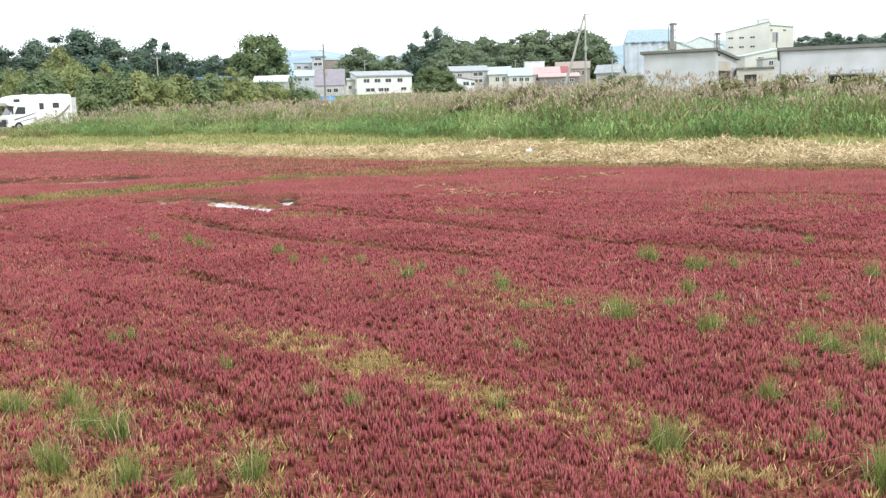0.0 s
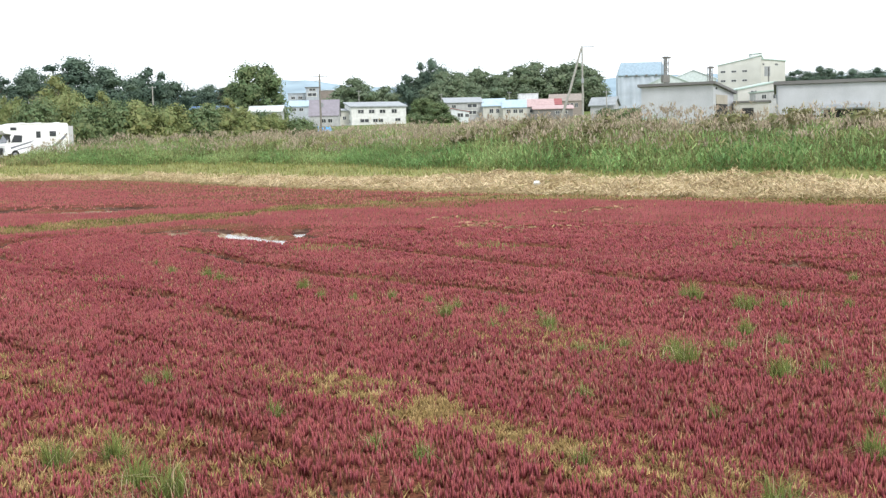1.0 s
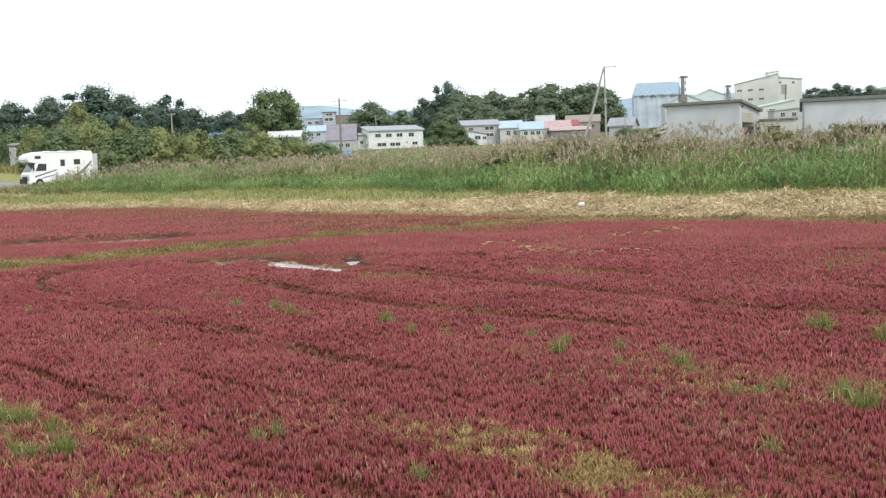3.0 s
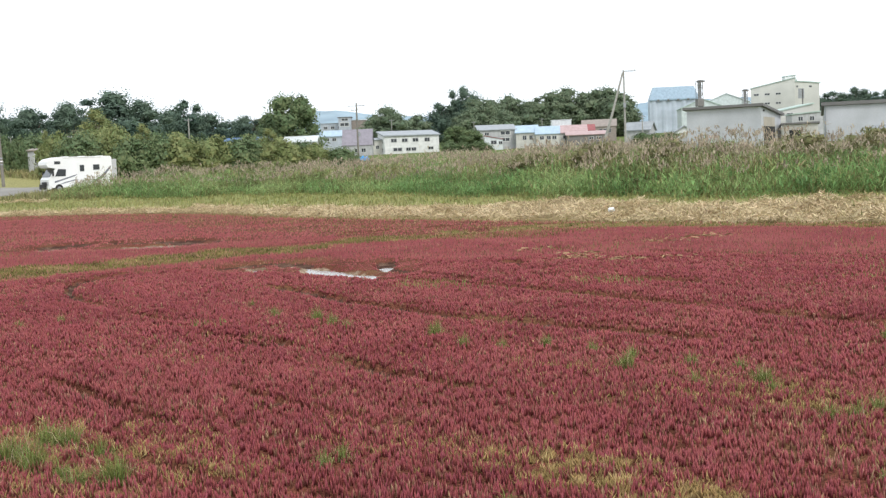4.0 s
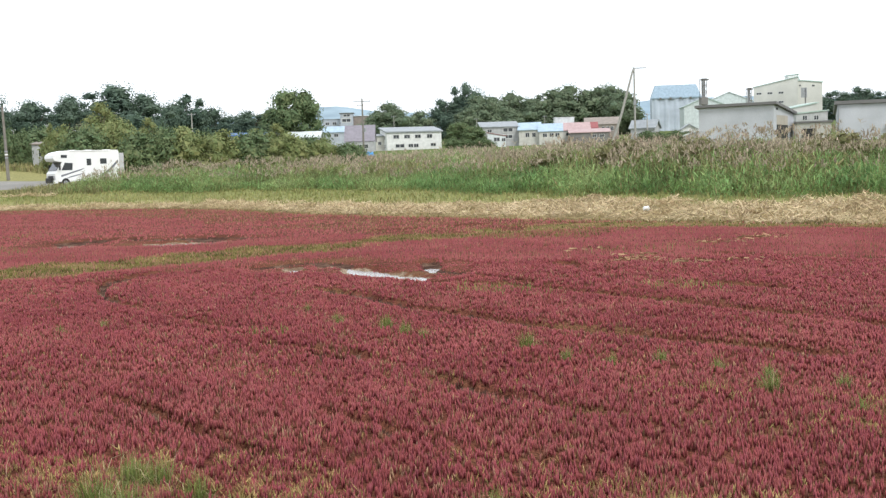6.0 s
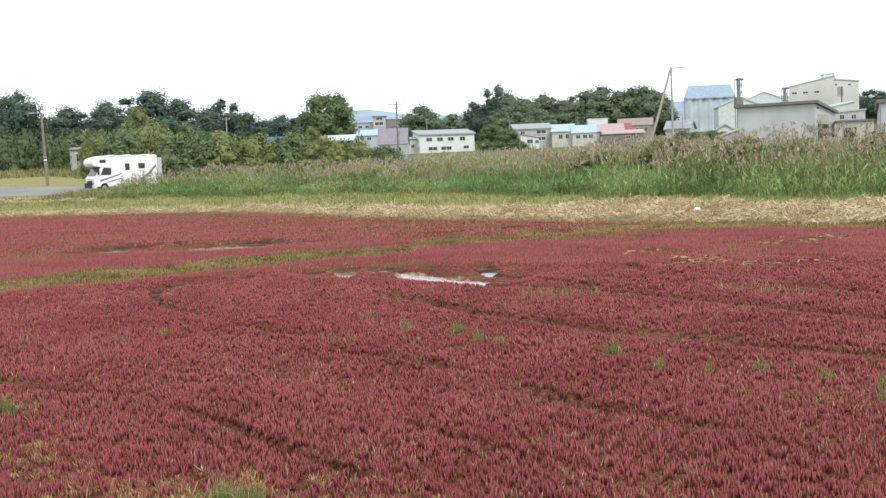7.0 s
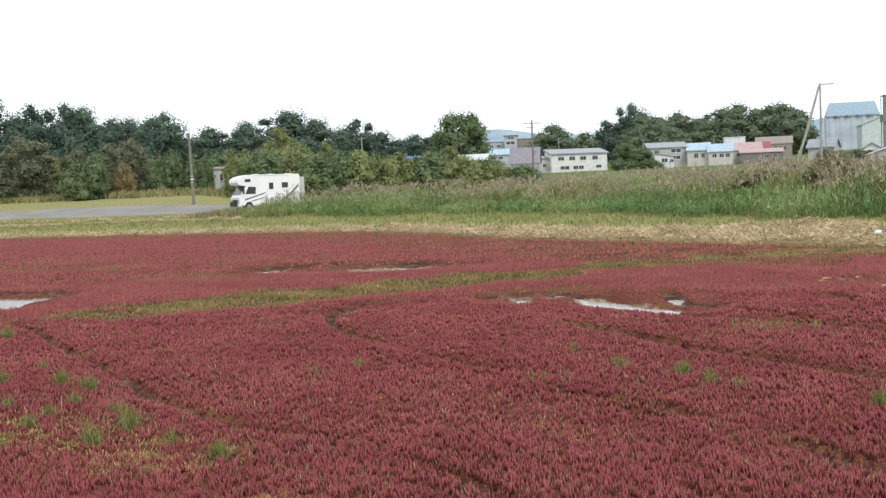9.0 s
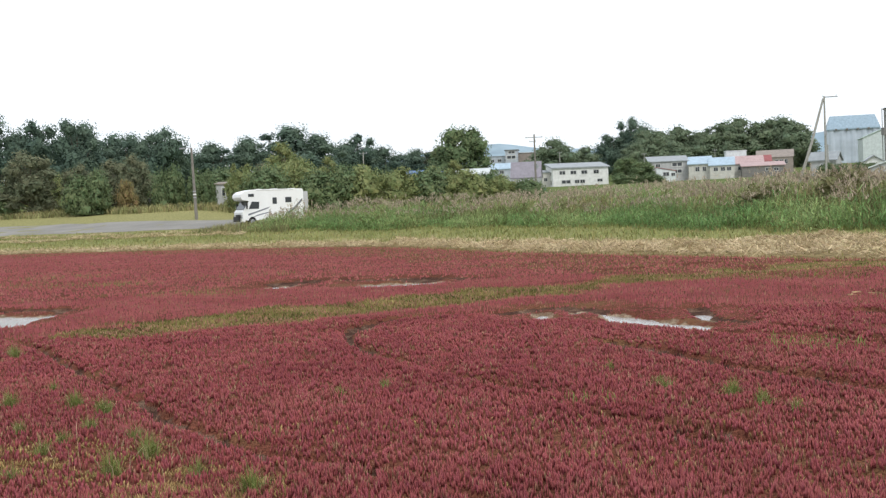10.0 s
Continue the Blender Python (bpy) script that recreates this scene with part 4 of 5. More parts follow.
def rounded(bm, width, segments=2, limit=0.5):
    edges = [e for e in bm.edges if len(e.link_faces) == 2 and e.calc_face_angle(0) > limit]
    bmesh.ops.bevel(bm, geom=edges, offset=width, segments=segments, affect="EDGES", clamp_overlap=True)


def plain(name, c, rough=0.6, metal=0.0, spread_by=0.12, scale=0.8, fine=0.06, bump=0.0):
    lo, hi = tuple(v * (1 - spread_by) for v in c), tuple(min(1, v * (1 + spread_by)) for v in c)
    return material(name, [lo, hi], scale, rough, fine=fine, fine_scale=9, metal=metal, bump=bump)


SIDING_WHITE = plain("white_siding", (0.67, 0.67, 0.65), 0.7)
SIDING_CREAM = plain("cream_siding", (0.52, 0.505, 0.46), 0.7)
SIDING_GREY = plain("grey_siding", (0.40, 0.40, 0.40), 0.7)
SHED_GREY = plain("pale_grey_sheet_wall", (0.47, 0.48, 0.50), 0.65, scale=0.35)
SILO_GREY = plain("pale_silo_concrete", (0.44, 0.49, 0.55), 0.7, scale=0.15)
CREAM_WALL = plain("cream_factory_wall", (0.53, 0.525, 0.485), 0.75, scale=0.1)
ROOF_BLUE = plain("faded_blue_roof", (0.28, 0.37, 0.44), 0.5)
ROOF_LIGHT_BLUE = plain("light_blue_roof", (0.36, 0.46, 0.54), 0.5)
ROOF_STRONG_BLUE = plain("bright_blue_roof", (0.11, 0.20, 0.40), 0.5)
ROOF_PINK = plain("faded_pink_roof", (0.42, 0.30, 0.29), 0.6)
ROOF_RED = plain("dull_red_roof", (0.28, 0.09, 0.09), 0.6)
ROOF_BROWN = plain("brown_roof", (0.27, 0.23, 0.20), 0.65)
ROOF_PURPLE = plain("mauve_grey_roof", (0.25, 0.23, 0.26), 0.6)
ROOF_GREY = plain("grey_metal_roof", (0.28, 0.30, 0.31), 0.5)
ROOF_WHITE = plain("pale_metal_roof", (0.62, 0.65, 0.65), 0.5)
# walls of the farthest houses, with aerial haze put into their colour
HAZY_GREY = plain("wall_greyed_by_haze", (0.40, 0.43, 0.47), 0.7)
HALL_PALE = plain("pale_greenish_sheet", (0.52, 0.57, 0.56), 0.6)
ROOF_DARK = plain("dark_fascia", (0.16, 0.155, 0.15), 0.6)
ROOF_GREEN = plain("pale_green_roof", (0.38, 0.47, 0.42), 0.55)
FRAME_WHITE = plain("window_frame_paint", (0.55, 0.55, 0.53), 0.5)
BEIGE = plain("beige_shutter", (0.40, 0.36, 0.30), 0.6)
RUST = plain("rusty_steel", (0.20, 0.19, 0.18), 0.8)
STEEL = plain("grey_steel", (0.30, 0.31, 0.32), 0.5, 0.3)
CONCRETE_POLE = plain("weathered_concrete", (0.33, 0.32, 0.29), 0.85, scale=2, bump=0.2)
WOOD_POLE = plain("weathered_pole", (0.20, 0.185, 0.16), 0.9, scale=3, bump=0.3)
# near-black for flat panels that stand in for the shade inside openings
OPENING_SHADE = plain("opening_shade_paint", (0.035, 0.035, 0.035), 0.8)


def glass_material(name, c):
    m = bpy.data.materials.new(name)
    m.use_nodes = True
    b = m.node_tree.nodes["Principled BSDF"]
    b.inputs["Base Color"].default_value = (*c, 1)
    b.inputs["Roughness"].default_value = 0.12
    b.inputs["Specular IOR Level"].default_value = 0.4
    return m


PANE = glass_material("window_glass", (0.05, 0.055, 0.06))


def building(name, label, category, group, x, y, a, w, d, eave, ridge, kind, wall, roof, windows=(), overhang=0.5, thick=0.3, split=0.5, doors=()):
    """Walls with their roof slabs and windows. Front wall along local x from (x, y), turned by a; eave and ridge are heights above the sea."""
    base = min(level(x, y), level(x + w * math.cos(radians(a)), y + w * math.sin(radians(a)))) - 0.6
    e = tagged(new(name), label, category, group)
    e.matrix_basis = pose(x, y, base, 0, 0, a)
    he, hr = eave - base, ridge - base
    prof = {"gable_y": [(0, 0), (w, 0), (w, he), (w * split, hr), (0, he)], "gable_x": [(0, 0), (d, 0), (d, he), (d * split, hr), (0, he)],
            "shed_back": [(0, 0), (d, 0), (d, hr), (0, he)], "shed_right": [(0, 0), (w, 0), (w, hr), (0, he)], "flat": [(0, 0), (w, 0), (w, he), (0, he)]}[kind]
    along = "x" if kind in ("gable_x", "shed_back") else "y"
    run = w if along == "x" else d
    bm = bmesh.new()
    prism(bm, prof, 0, run, along)
    part("wall", bm, wall, e)
    tops = prof[2:][::-1]
    for (u0, z0), (u1, z1) in zip(tops, tops[1:]):
        k = math.hypot(u1 - u0, z1 - z0)
        ex, ez = (u1 - u0) / k, (z1 - z0) / k
        o0 = overhang if (u0, z0) == tops[0] else 0
        o1 = overhang if (u1, z1) == tops[-1] else 0
        a0, b0, a1, b1 = u0 - ex * o0, z0 - ez * o0, u1 + ex * o1, z1 + ez * o1
        bm = bmesh.new()
        prism(bm, [(a0, b0 + 0.02), (a1, b1 + 0.02), (a1, b1 + thick), (a0, b0 + thick)], -overhang, run + overhang, along)
        part("roof", bm, roof, e)
    for face, u, z, ww, wh in windows:
        zz = z - base
        side = {"front": lambda p, q, r: (p, -q, r), "left": lambda p, q, r: (-q, p, r), "right": lambda p, q, r: (w + q, p, r)}[face]
        bm = bmesh.new()
        t = max(0.1, 0.09 * ww)
        for p0, p1, r0, r1 in ((u - ww / 2, u + ww / 2, zz + wh / 2, zz + wh / 2 + t), (u - ww / 2, u + ww / 2, zz - wh / 2 - t, zz - wh / 2),
                               (u - ww / 2 - t, u - ww / 2, zz - wh / 2 - t, zz + wh / 2 + t), (u + ww / 2, u + ww / 2 + t, zz - wh / 2 - t, zz + wh / 2 + t), (u - t / 3, u + t / 3, zz - wh / 2, zz + wh / 2)):
            c0, c1 = side(p0, -0.02, r0), side(p1, 0.12, r1)
            box(bm, min(c0[0], c1[0]), max(c0[0], c1[0]), min(c0[1], c1[1]), max(c0[1], c1[1]), r0, r1)
        win = part("window", bm, FRAME_WHITE, e)
        c0, c1 = side(u - ww / 2, -0.02, 0), side(u + ww / 2, 0.05, 0)
        bm = bmesh.new()
        box(bm, min(c0[0], c1[0]), max(c0[0], c1[0]), min(c0[1], c1[1]), max(c0[1], c1[1]), zz - wh / 2, zz + wh / 2)
        part("pane", bm, PANE, win)
    for face, u, z0, z1, ww, mat, nm in doors:
        bm = bmesh.new()
        if face == "front":
            box(bm, u - ww / 2, u + ww / 2, -0.06, 0.02, z0 - base, z1 - base)
        elif face == "right":
            box(bm, w - 0.02, w + 0.06, u - ww / 2, u + ww / 2, z0 - base, z1 - base)
        else:
            box(bm, -0.06, 0.02, u - ww / 2, u + ww / 2, z0 - base, z1 - base)
        part(nm, bm, mat, e)
    return e, base


TOWN = "houses of the town"
# two-storey workshop with a row of windows
rows = [("front", u, 13.9, 2.2, 1.3) for u in (3.8, 8.2, 12.6)] + [("front", 17.4, 13.9, 2.0, 1.4), ("front", 5.2, 10.3, 3.4, 1.2), ("front", 9.6, 10.3, 1.8, 1.2), ("front", 11.8, 10.3, 1.8, 1.2), ("front", 18.8, 10.5, 2.0, 1.0)]
rows += [("left", u, z, 1.6, 1.3) for u in (3.5, 8.5) for z in (13.6, 10.2)]
building("two_storey_workshop", "white two-storey workshop with a grey metal roof and small windows", "building", TOWN, -34.3, 447.5, 16, 22.3, 13, 15.6, 17.6, "shed_back", SIDING_WHITE, ROOF_GREY, rows, 0.6, 0.5)
building("small_house", "small cream house with a grey roof", "house", TOWN, -39.5, 452, 5, 4.2, 6, 14.4, 15.2, "shed_back", SIDING_CREAM, ROOF_GREY, [("front", 2.0, 11.6, 1.2, 1.2)])
building("steep_roofed_house", "grey house with a large mauve-grey metal roof", "house", TOWN, -47.6, 418, 0, 10.6, 8, 12.0, 17.6, "gable_x", SIDING_GREY, ROOF_PURPLE, [("front", 5.2, 10.0, 1.5, 1.3), ("front", 7.6, 10.0, 1.5, 1.3)], 0.4, 0.35)
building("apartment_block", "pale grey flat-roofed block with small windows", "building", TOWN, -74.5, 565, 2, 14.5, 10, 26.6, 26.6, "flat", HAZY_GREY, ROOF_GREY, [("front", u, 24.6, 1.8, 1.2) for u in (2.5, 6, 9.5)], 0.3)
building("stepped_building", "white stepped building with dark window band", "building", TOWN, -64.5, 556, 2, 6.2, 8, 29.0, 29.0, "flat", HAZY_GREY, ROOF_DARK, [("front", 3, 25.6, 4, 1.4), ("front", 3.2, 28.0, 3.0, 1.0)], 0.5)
building("taupe_building", "taupe flat-roofed building of the town", "building", TOWN, -59.0, 560, 0, 8.0, 9, 27.6, 27.6, "flat", ROOF_BROWN, ROOF_WHITE, (), 0.3)
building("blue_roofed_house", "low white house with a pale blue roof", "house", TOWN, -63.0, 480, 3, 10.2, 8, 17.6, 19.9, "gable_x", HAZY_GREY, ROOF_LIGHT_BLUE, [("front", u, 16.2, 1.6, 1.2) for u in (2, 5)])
building("long_warehouse", "long low white warehouse with a bright blue roof", "building", TOWN, -64.8, 296, 0, 12.6, 8, 11.4, 12.1, "gable_x", SIDING_WHITE, ROOF_STRONG_BLUE, [("front", u, 10.9, 1.2, 0.8) for u in (3, 8)])
building("pale_roofed_warehouse", "low warehouse with a pale metal roof", "building", TOWN, -48.6, 291, 2, 8.0, 8, 10.3, 11.7, "gable_x", SIDING_GREY, ROOF_WHITE, (), 0.5)
building("grey_two_storey_house", "grey two-storey house with dark windows", "house", TOWN, 3.0, 442, 6, 14.6, 8, 16.2, 18.2, "shed_back", SIDING_GREY, ROOF_GREY, [("front", 3.2, 14.8, 1.6, 1.1), ("front", 10.4, 15.0, 3.6, 1.3), ("front", 10.4, 12.4, 3.2, 1.2)])
building("white_gabled_annex", "small white building with a dull red sloping roof", "building", TOWN, 4.6, 402, 0, 6.4, 6, 12.9, 11.6, "shed_right", ROOF_WHITE, ROOF_RED, [("front", 3.2, 10.6, 1.9, 1.2), ("front", 5.6, 10.4, 1.2, 1.0)], 0.25, 0.2)
building("cream_house", "cream house with a light blue gabled roof", "house", TOWN, 17.4, 440, -6, 8.0, 14, 14.6, 17.4, "gable_x", SIDING_CREAM, ROOF_LIGHT_BLUE, [("front", 3.3, 12.7, 1.4, 1.6), ("front", 5.8, 12.7, 1.2, 1.6)], 0.5, 0.35)
building("blue_roofed_shop", "long cream shop with a light blue roof", "building", TOWN, 25.0, 437, -4, 8.8, 9, 13.8, 16.6, "gable_x", SIDING_CREAM, ROOF_LIGHT_BLUE, [("front", u, 12.3, 1.5, 1.3) for u in (2.2, 4.8, 7.0)])
building("pink_roofed_house", "low house with a faded pink roof", "house", TOWN, 33.6, 452, -2, 12.5, 11, 14.3, 17.2, "gable_x", SIDING_CREAM, ROOF_PINK, [("front", 4, 12.6, 1.8, 1.2), ("front", 9, 12.6, 2.2, 1.2)])
building("pink_roofed_lean_to", "lean-to with a faded pink roof and open front", "building", TOWN, 37.5, 445, -2, 15.5, 6, 13.0, 14.3, "shed_back", RUST, ROOF_PINK, [("front", u, 11.6, 1.6, 1.0) for u in (9.5, 12.5)], 0.5)
building("white_roof_box", "white flat-roofed upper storey", "building", TOWN, 33.4, 466, 0, 8.0, 7, 19.8, 19.8, "flat", ROOF_WHITE, ROOF_WHITE, (), 0.2)
building("red_roofed_house", "house with a dull dark red roof", "house", TOWN, 41.4, 468, -3, 9.5, 8, 15.4, 17.7, "gable_x", SIDING_GREY, ROOF_RED, ())
building("brown_roofed_hall", "brown hall with a wide sloping brown roof", "building", TOWN, 51.4, 522, -8, 15.5, 12, 18.4, 21.6, "gable_x", ROOF_BROWN, ROOF_BROWN, [("front", u, 16.4, 1.2, 1.8) for u in (8.5, 10.5, 12.5)], 0.4)
building("grey_gabled_house", "small grey-roofed gabled house", "house", TOWN, 40.6, 303, -24, 6.4, 5.4, 10.2, 12.1, "gable_x", SIDING_GREY, ROOF_GREY, [("front", 3.2, 8.6, 1.2, 1.0)])
building("white_gabled_house", "white house with a grey gabled roof", "house", TOWN, 53.0, 302, -6, 5.6, 8, 8.9, 10.6, "gable_y", SIDING_WHITE, ROOF_GREY, [("front", 2.8, 8.2, 1.2, 0.9)])
building("leaning_roof_shed", "small shed with a long pale lean-to roof", "shed", TOWN, 47.0, 262, -10, 5.4, 5, 7.0, 8.8, "shed_right", SIDING_GREY, ROOF_WHITE, ())
building("roadside_hut", "grey hut with a brown roof half hidden among trees", "hut", TOWN, -58.4, 146, 8, 2.6, 3, 6.4, 6.7, "shed_back", SIDING_GREY, ROOF_BROWN, [("front", 1.3, 5.4, 0.9, 1.0)], 0.2, 0.15)
building("white_storehouse", "white storehouse half hidden among trees", "shed", TOWN, -52.9, 148, 8, 2.4, 3, 6.2, 6.9, "gable_y", SIDING_WHITE, ROOF_WHITE, (), 0.2, 0.15)
building("low_house", "low pale house half hidden among trees", "house", TOWN, -116.5, 200, 12, 9.5, 6, 7.6, 9.4, "gable_x", SIDING_WHITE, ROOF_GREY, [("front", 3, 6.4, 1.6, 1.2)])
building("garden_shed", "pale shed half hidden among trees", "shed", TOWN, -95.0, 202, 5, 4, 5, 8.6, 9.5, "gable_y", SIDING_GREY, ROOF_GREY, ())

# sheds behind the reeds
SHEDS = "sheds behind the reeds"
building("shed", "pale grey shed with a sloping dark-edged roof and open shutter", "shed", SHEDS, 22.15, 125.65, -29, 8.0, 8.6, 7.25, 6.45, "shed_back", SHED_GREY, ROOF_DARK, (), 0.35, 0.3,
         doors=[("right", 3.4, 5.2, 6.2, 4.6, BEIGE, "shutter"), ("right", 3.4, 2.8, 5.2, 4.6, OPENING_SHADE, "doorway"), ("right", 1.2, 6.75, 6.95, 0.5, OPENING_SHADE, "vent")])
building("shed_annex", "low cream annex with a dark opening", "shed", SHEDS, 32.9, 127.1, -16, 3.7, 5, 5.35, 5.35, "flat", SIDING_CREAM, ROOF_DARK, (), 0.2, 0.2,
         doors=[("front", 1.35, 3.4, 4.75, 1.3, OPENING_SHADE, "doorway")])
barn, barn_base = building("long_shed", "long pale grey shed with a dark roof edge", "shed", SHEDS, 38.55, 130.5, -17, 26, 10, 7.35, 6.6, "shed_back", SHED_GREY, ROOF_DARK, (), 0.3, 0.4,
                           doors=[("front", 7.6, 3.2, 4.35, 4.8, OPENING_SHADE, "opening")])
bm = bmesh.new()
prism(bm, [(-0.9, 4.45 - barn_base), (0.0, 4.85 - barn_base), (0.0, 4.97 - barn_base), (-0.9, 4.57 - barn_base)], 5.0, 10.3, "x")
part("canopy", bm, ROOF_GREY, barn)
bm = bmesh.new()
tube(bm, [(0.12, -0.1, 0), (0.12, -0.1, 7.2 - barn_base)], 0.06, 0.06)
part("downpipe", bm, ROOF_GREY, barn)


# grain silos with a gabled blue head house
def silos():
    e = tagged(new("grain_silo"), "row of pale grey grain silos under a faded blue gabled roof", "silo")
    base = level(138, 760) - 1
    e.matrix_basis = pose(121.6, 762, base, 0, 0, -4)
    top = 41.6 - base
    for k in range(5):
        bm = bmesh.new()
        for row in range(2):
            tube(bm, [(3.3 + 6.6 * k, 3.4 + 6.6 * row, 0), (3.3 + 6.6 * k, 3.4 + 6.6 * row, top)], 3.45, 3.45, 18)
        part("silo_tower", bm, SILO_GREY, e)
    bm = bmesh.new()
    box(bm, 0.3, 32.7, 0.55, 12.6, 0, top - 0.05)
    part("infill_wall", bm, SILO_GREY, e)
    bm = bmesh.new()
    prism(bm, [(-0.5, top), (13.9, top), (13.9, top + 0.8), (8.4, top + 9.2), (5.0, top + 9.2), (-0.5, top + 0.8)], 0.2, 32.8, "x")
    for v in bm.verts:  # hipped ends
        if v.co.z > top + 5:
            v.co.x = 16.5 + (v.co.x - 16.5) * 0.84
    part("roof", bm, ROOF_BLUE, e, "faded blue sheet-metal roof")
    for k in range(4):
        bm = bmesh.new()
        box(bm, 5.2 + 6.6 * k, 6.6 + 6.6 * k, -0.9, 0.0, top - 0.5, top + 0.7)
        part("vent", bm, RUST, e)


silos()


def lattice_tower(x, y, top, w, label):
    base = level(x, y) - 0.5
    e = tagged(new("conveyor_tower"), label, "tower", "elevator towers")
    e.matrix_basis = pose(x, y, base, 0, 0, 10)
    h = top - base
    for px, py in ((0, 0), (w, 0), (w, w), (0, w)):
        bm = bmesh.new()
        tube(bm, [(px, py, 0), (px, py, h)], 0.14, 0.14, 4)
        part("leg", bm, RUST, e)
    n = int(h / 2.4)
    for k in range(n):
        z0, z1 = h * k / n, h * (k + 1) / n
        bm = bmesh.new()
        tube(bm, [(0, 0, z0), (w, 0, z1)], 0.08, 0.08, 4)
        tube(bm, [(w, 0, z0), (0, 0, z1)], 0.08, 0.08, 4)
        tube(bm, [(0, 0, z1), (w, 0, z1)], 0.1, 0.1, 4)
        part("brace", bm, RUST, e)
    bm = bmesh.new()
    box(bm, 0.25 * w, 0.8 * w, 0.2 * w, 0.8 * w, 0, h * 0.985)
    part("elevator_shaft", bm, STEEL, e)
    bm = bmesh.new()
    box(bm, -0.3, w + 0.3, -0.3, w + 0.3, h - 9.4, h - 6.8)
    part("platform", bm, RUST, e)
    bm = bmesh.new()
    box(bm, 0.1 * w, 1.5 * w, 0.1 * w, 0.9 * w, h - 0.6, h)
    part("head", bm, RUST, e)


lattice_tower(83.9, 420, 30.6, 1.9, "grey steel conveyor tower with a ladder cage")
lattice_tower(100.6, 420, 26.6, 1.4, "short rusty conveyor tower")

FACTORY = "factory buildings"
building("factory", "cream factory with rows of small windows and a stepped roof", "factory", FACTORY, 161.6, 652, -18, 24, 30, 40.3, 45.0, "shed_right", CREAM_WALL, ROOF_GREEN,
         [("front", u, 36.8, 2.6, 1.0) for u in (3, 9, 15)] + [("front", u, 31.6, 2.6, 1.0) for u in (3, 9, 15)], 0.4, 0.5)
building("factory_head_house", "pale factory tower with a pale green roof", "factory", FACTORY, 182.4, 646, 10, 17.5, 16, 43.4, 41.9, "shed_right", CREAM_WALL, ROOF_GREEN,
         [("front", 12, 40.2, 1.6, 1.0), ("front", 4, 40.4, 1.0, 1.0)], 0.5, 0.6, doors=[("front", 6.4, 33.6, 39.2, 3.6, STEEL, "loading_door"), ("front", 7.2, 30, 39, 0.8, ROOF_DARK, "duct")])
building("roof_turret", "small pale turret on a factory roof", "factory", FACTORY, 180.6, 650, 0, 6.0, 6, 46.4, 46.9, "shed_right", SIDING_WHITE, ROOF_GREEN, (), 0.4, 0.4)
building("green_roofed_annex", "pale green-roofed factory annex", "factory", FACTORY, 106.5, 402, 8, 14.5, 12, 17.0, 19.6, "shed_right", CREAM_WALL, ROOF_GREEN, [("front", 6, 16.2, 2.2, 0.9)], 0.4, 0.4)
building("pipe_house", "low factory building with white tanks and a green roof", "factory", FACTORY, 110.0, 392, 4, 11.0, 6, 15.6, 16.4, "shed_right", SIDING_GREY, ROOF_GREEN, [("front", 3, 14.2, 1.5, 1.4), ("front", 7, 14.2, 1.5, 1.4)], 0.4, 0.4)
building("green_gabled_hall", "pale hall with a light green-blue gabled roof", "factory", FACTORY, 128, 622, -4, 25, 22, 31.6, 36.6, "gable_y", HALL_PALE, ROOF_WHITE, (), 0.5, 0.4)
building("white_gabled_hall", "white hall with a pale blue roof", "factory", FACTORY, 112, 600, -4, 22, 20, 28.5, 33.0, "gable_y", HALL_PALE, ROOF_GREEN, (), 0.5, 0.4)


# ---- poles ----
def pole(name, label, group, x, y, top, r, mat, arms=(), tilt=0.0):
    """A tapered pole with cross-arms: (height below the top, reach to one side, reach to the other)."""
    base = level(x, y) - 0.3
    e = tagged(new(name), label, "pole", group)
    e.matrix_basis = pose(x, y, base, 0, tilt, 0)
    h = top - base
    bm = bmesh.new()
    tube(bm, [(0, 0, 0), (0, 0, h * 0.5), (0, 0, h)], r, r * 0.62, 10)
    part("shaft", bm, mat, e)
    for dz, left, right in arms:
        bm = bmesh.new()
        box(bm, -left, right, -0.05, 0.05, h - dz - 0.06, h - dz + 0.06)
        arm = part("cross_arm", bm, STEEL, e)
        for u in (-left * 0.9, right * 0.9):
            bm = bmesh.new()
            tube(bm, [(u, 0, h - dz + 0.05), (u, 0, h - dz + 0.28)], 0.06, 0.04, 6)
            part("insulator", bm, ROOF_WHITE, arm)
    return e, base, h


POLES = "utility poles"
e, base, h = pole("utility_pole", "tall concrete utility pole propped by a slanting brace", POLES, 17.9, 143.1, 13.3, 0.15, CONCRETE_POLE, [(0.1, 0.15, 1.5)])
bm = bmesh.new()
tube(bm, [(-3.2, -0.2, 0.0), (-1.6, -0.1, h * 0.47), (-0.12, 0, h - 0.25)], 0.19, 0.12, 10)
part("brace_pole", bm, CONCRETE_POLE, e)
bm = bmesh.new()
box(bm, -0.16, 0.16, -0.3, -0.1, h - 4.6, h - 4.0)
part("junction_box", bm, STEEL, e)
e, base, h = pole("utility_pole", "dark utility pole with cross-arms", POLES, -20.1, 191, 13.6, 0.19, WOOD_POLE, [(0.5, 1.5, 1.4), (1.2, 0.9, 0.2)])
bm = bmesh.new()
tube(bm, [(0.3, 0, h - 5.6), (0.3, 0, h - 4.9)], 0.22, 0.22, 10)
part("transformer", bm, STEEL, e)
e, base, h = pole("lamp_post", "slightly leaning weathered post with bands and a small lamp", "lamp posts", -46.8, 110, 9.0, 0.17, WOOD_POLE, (), -1.5)
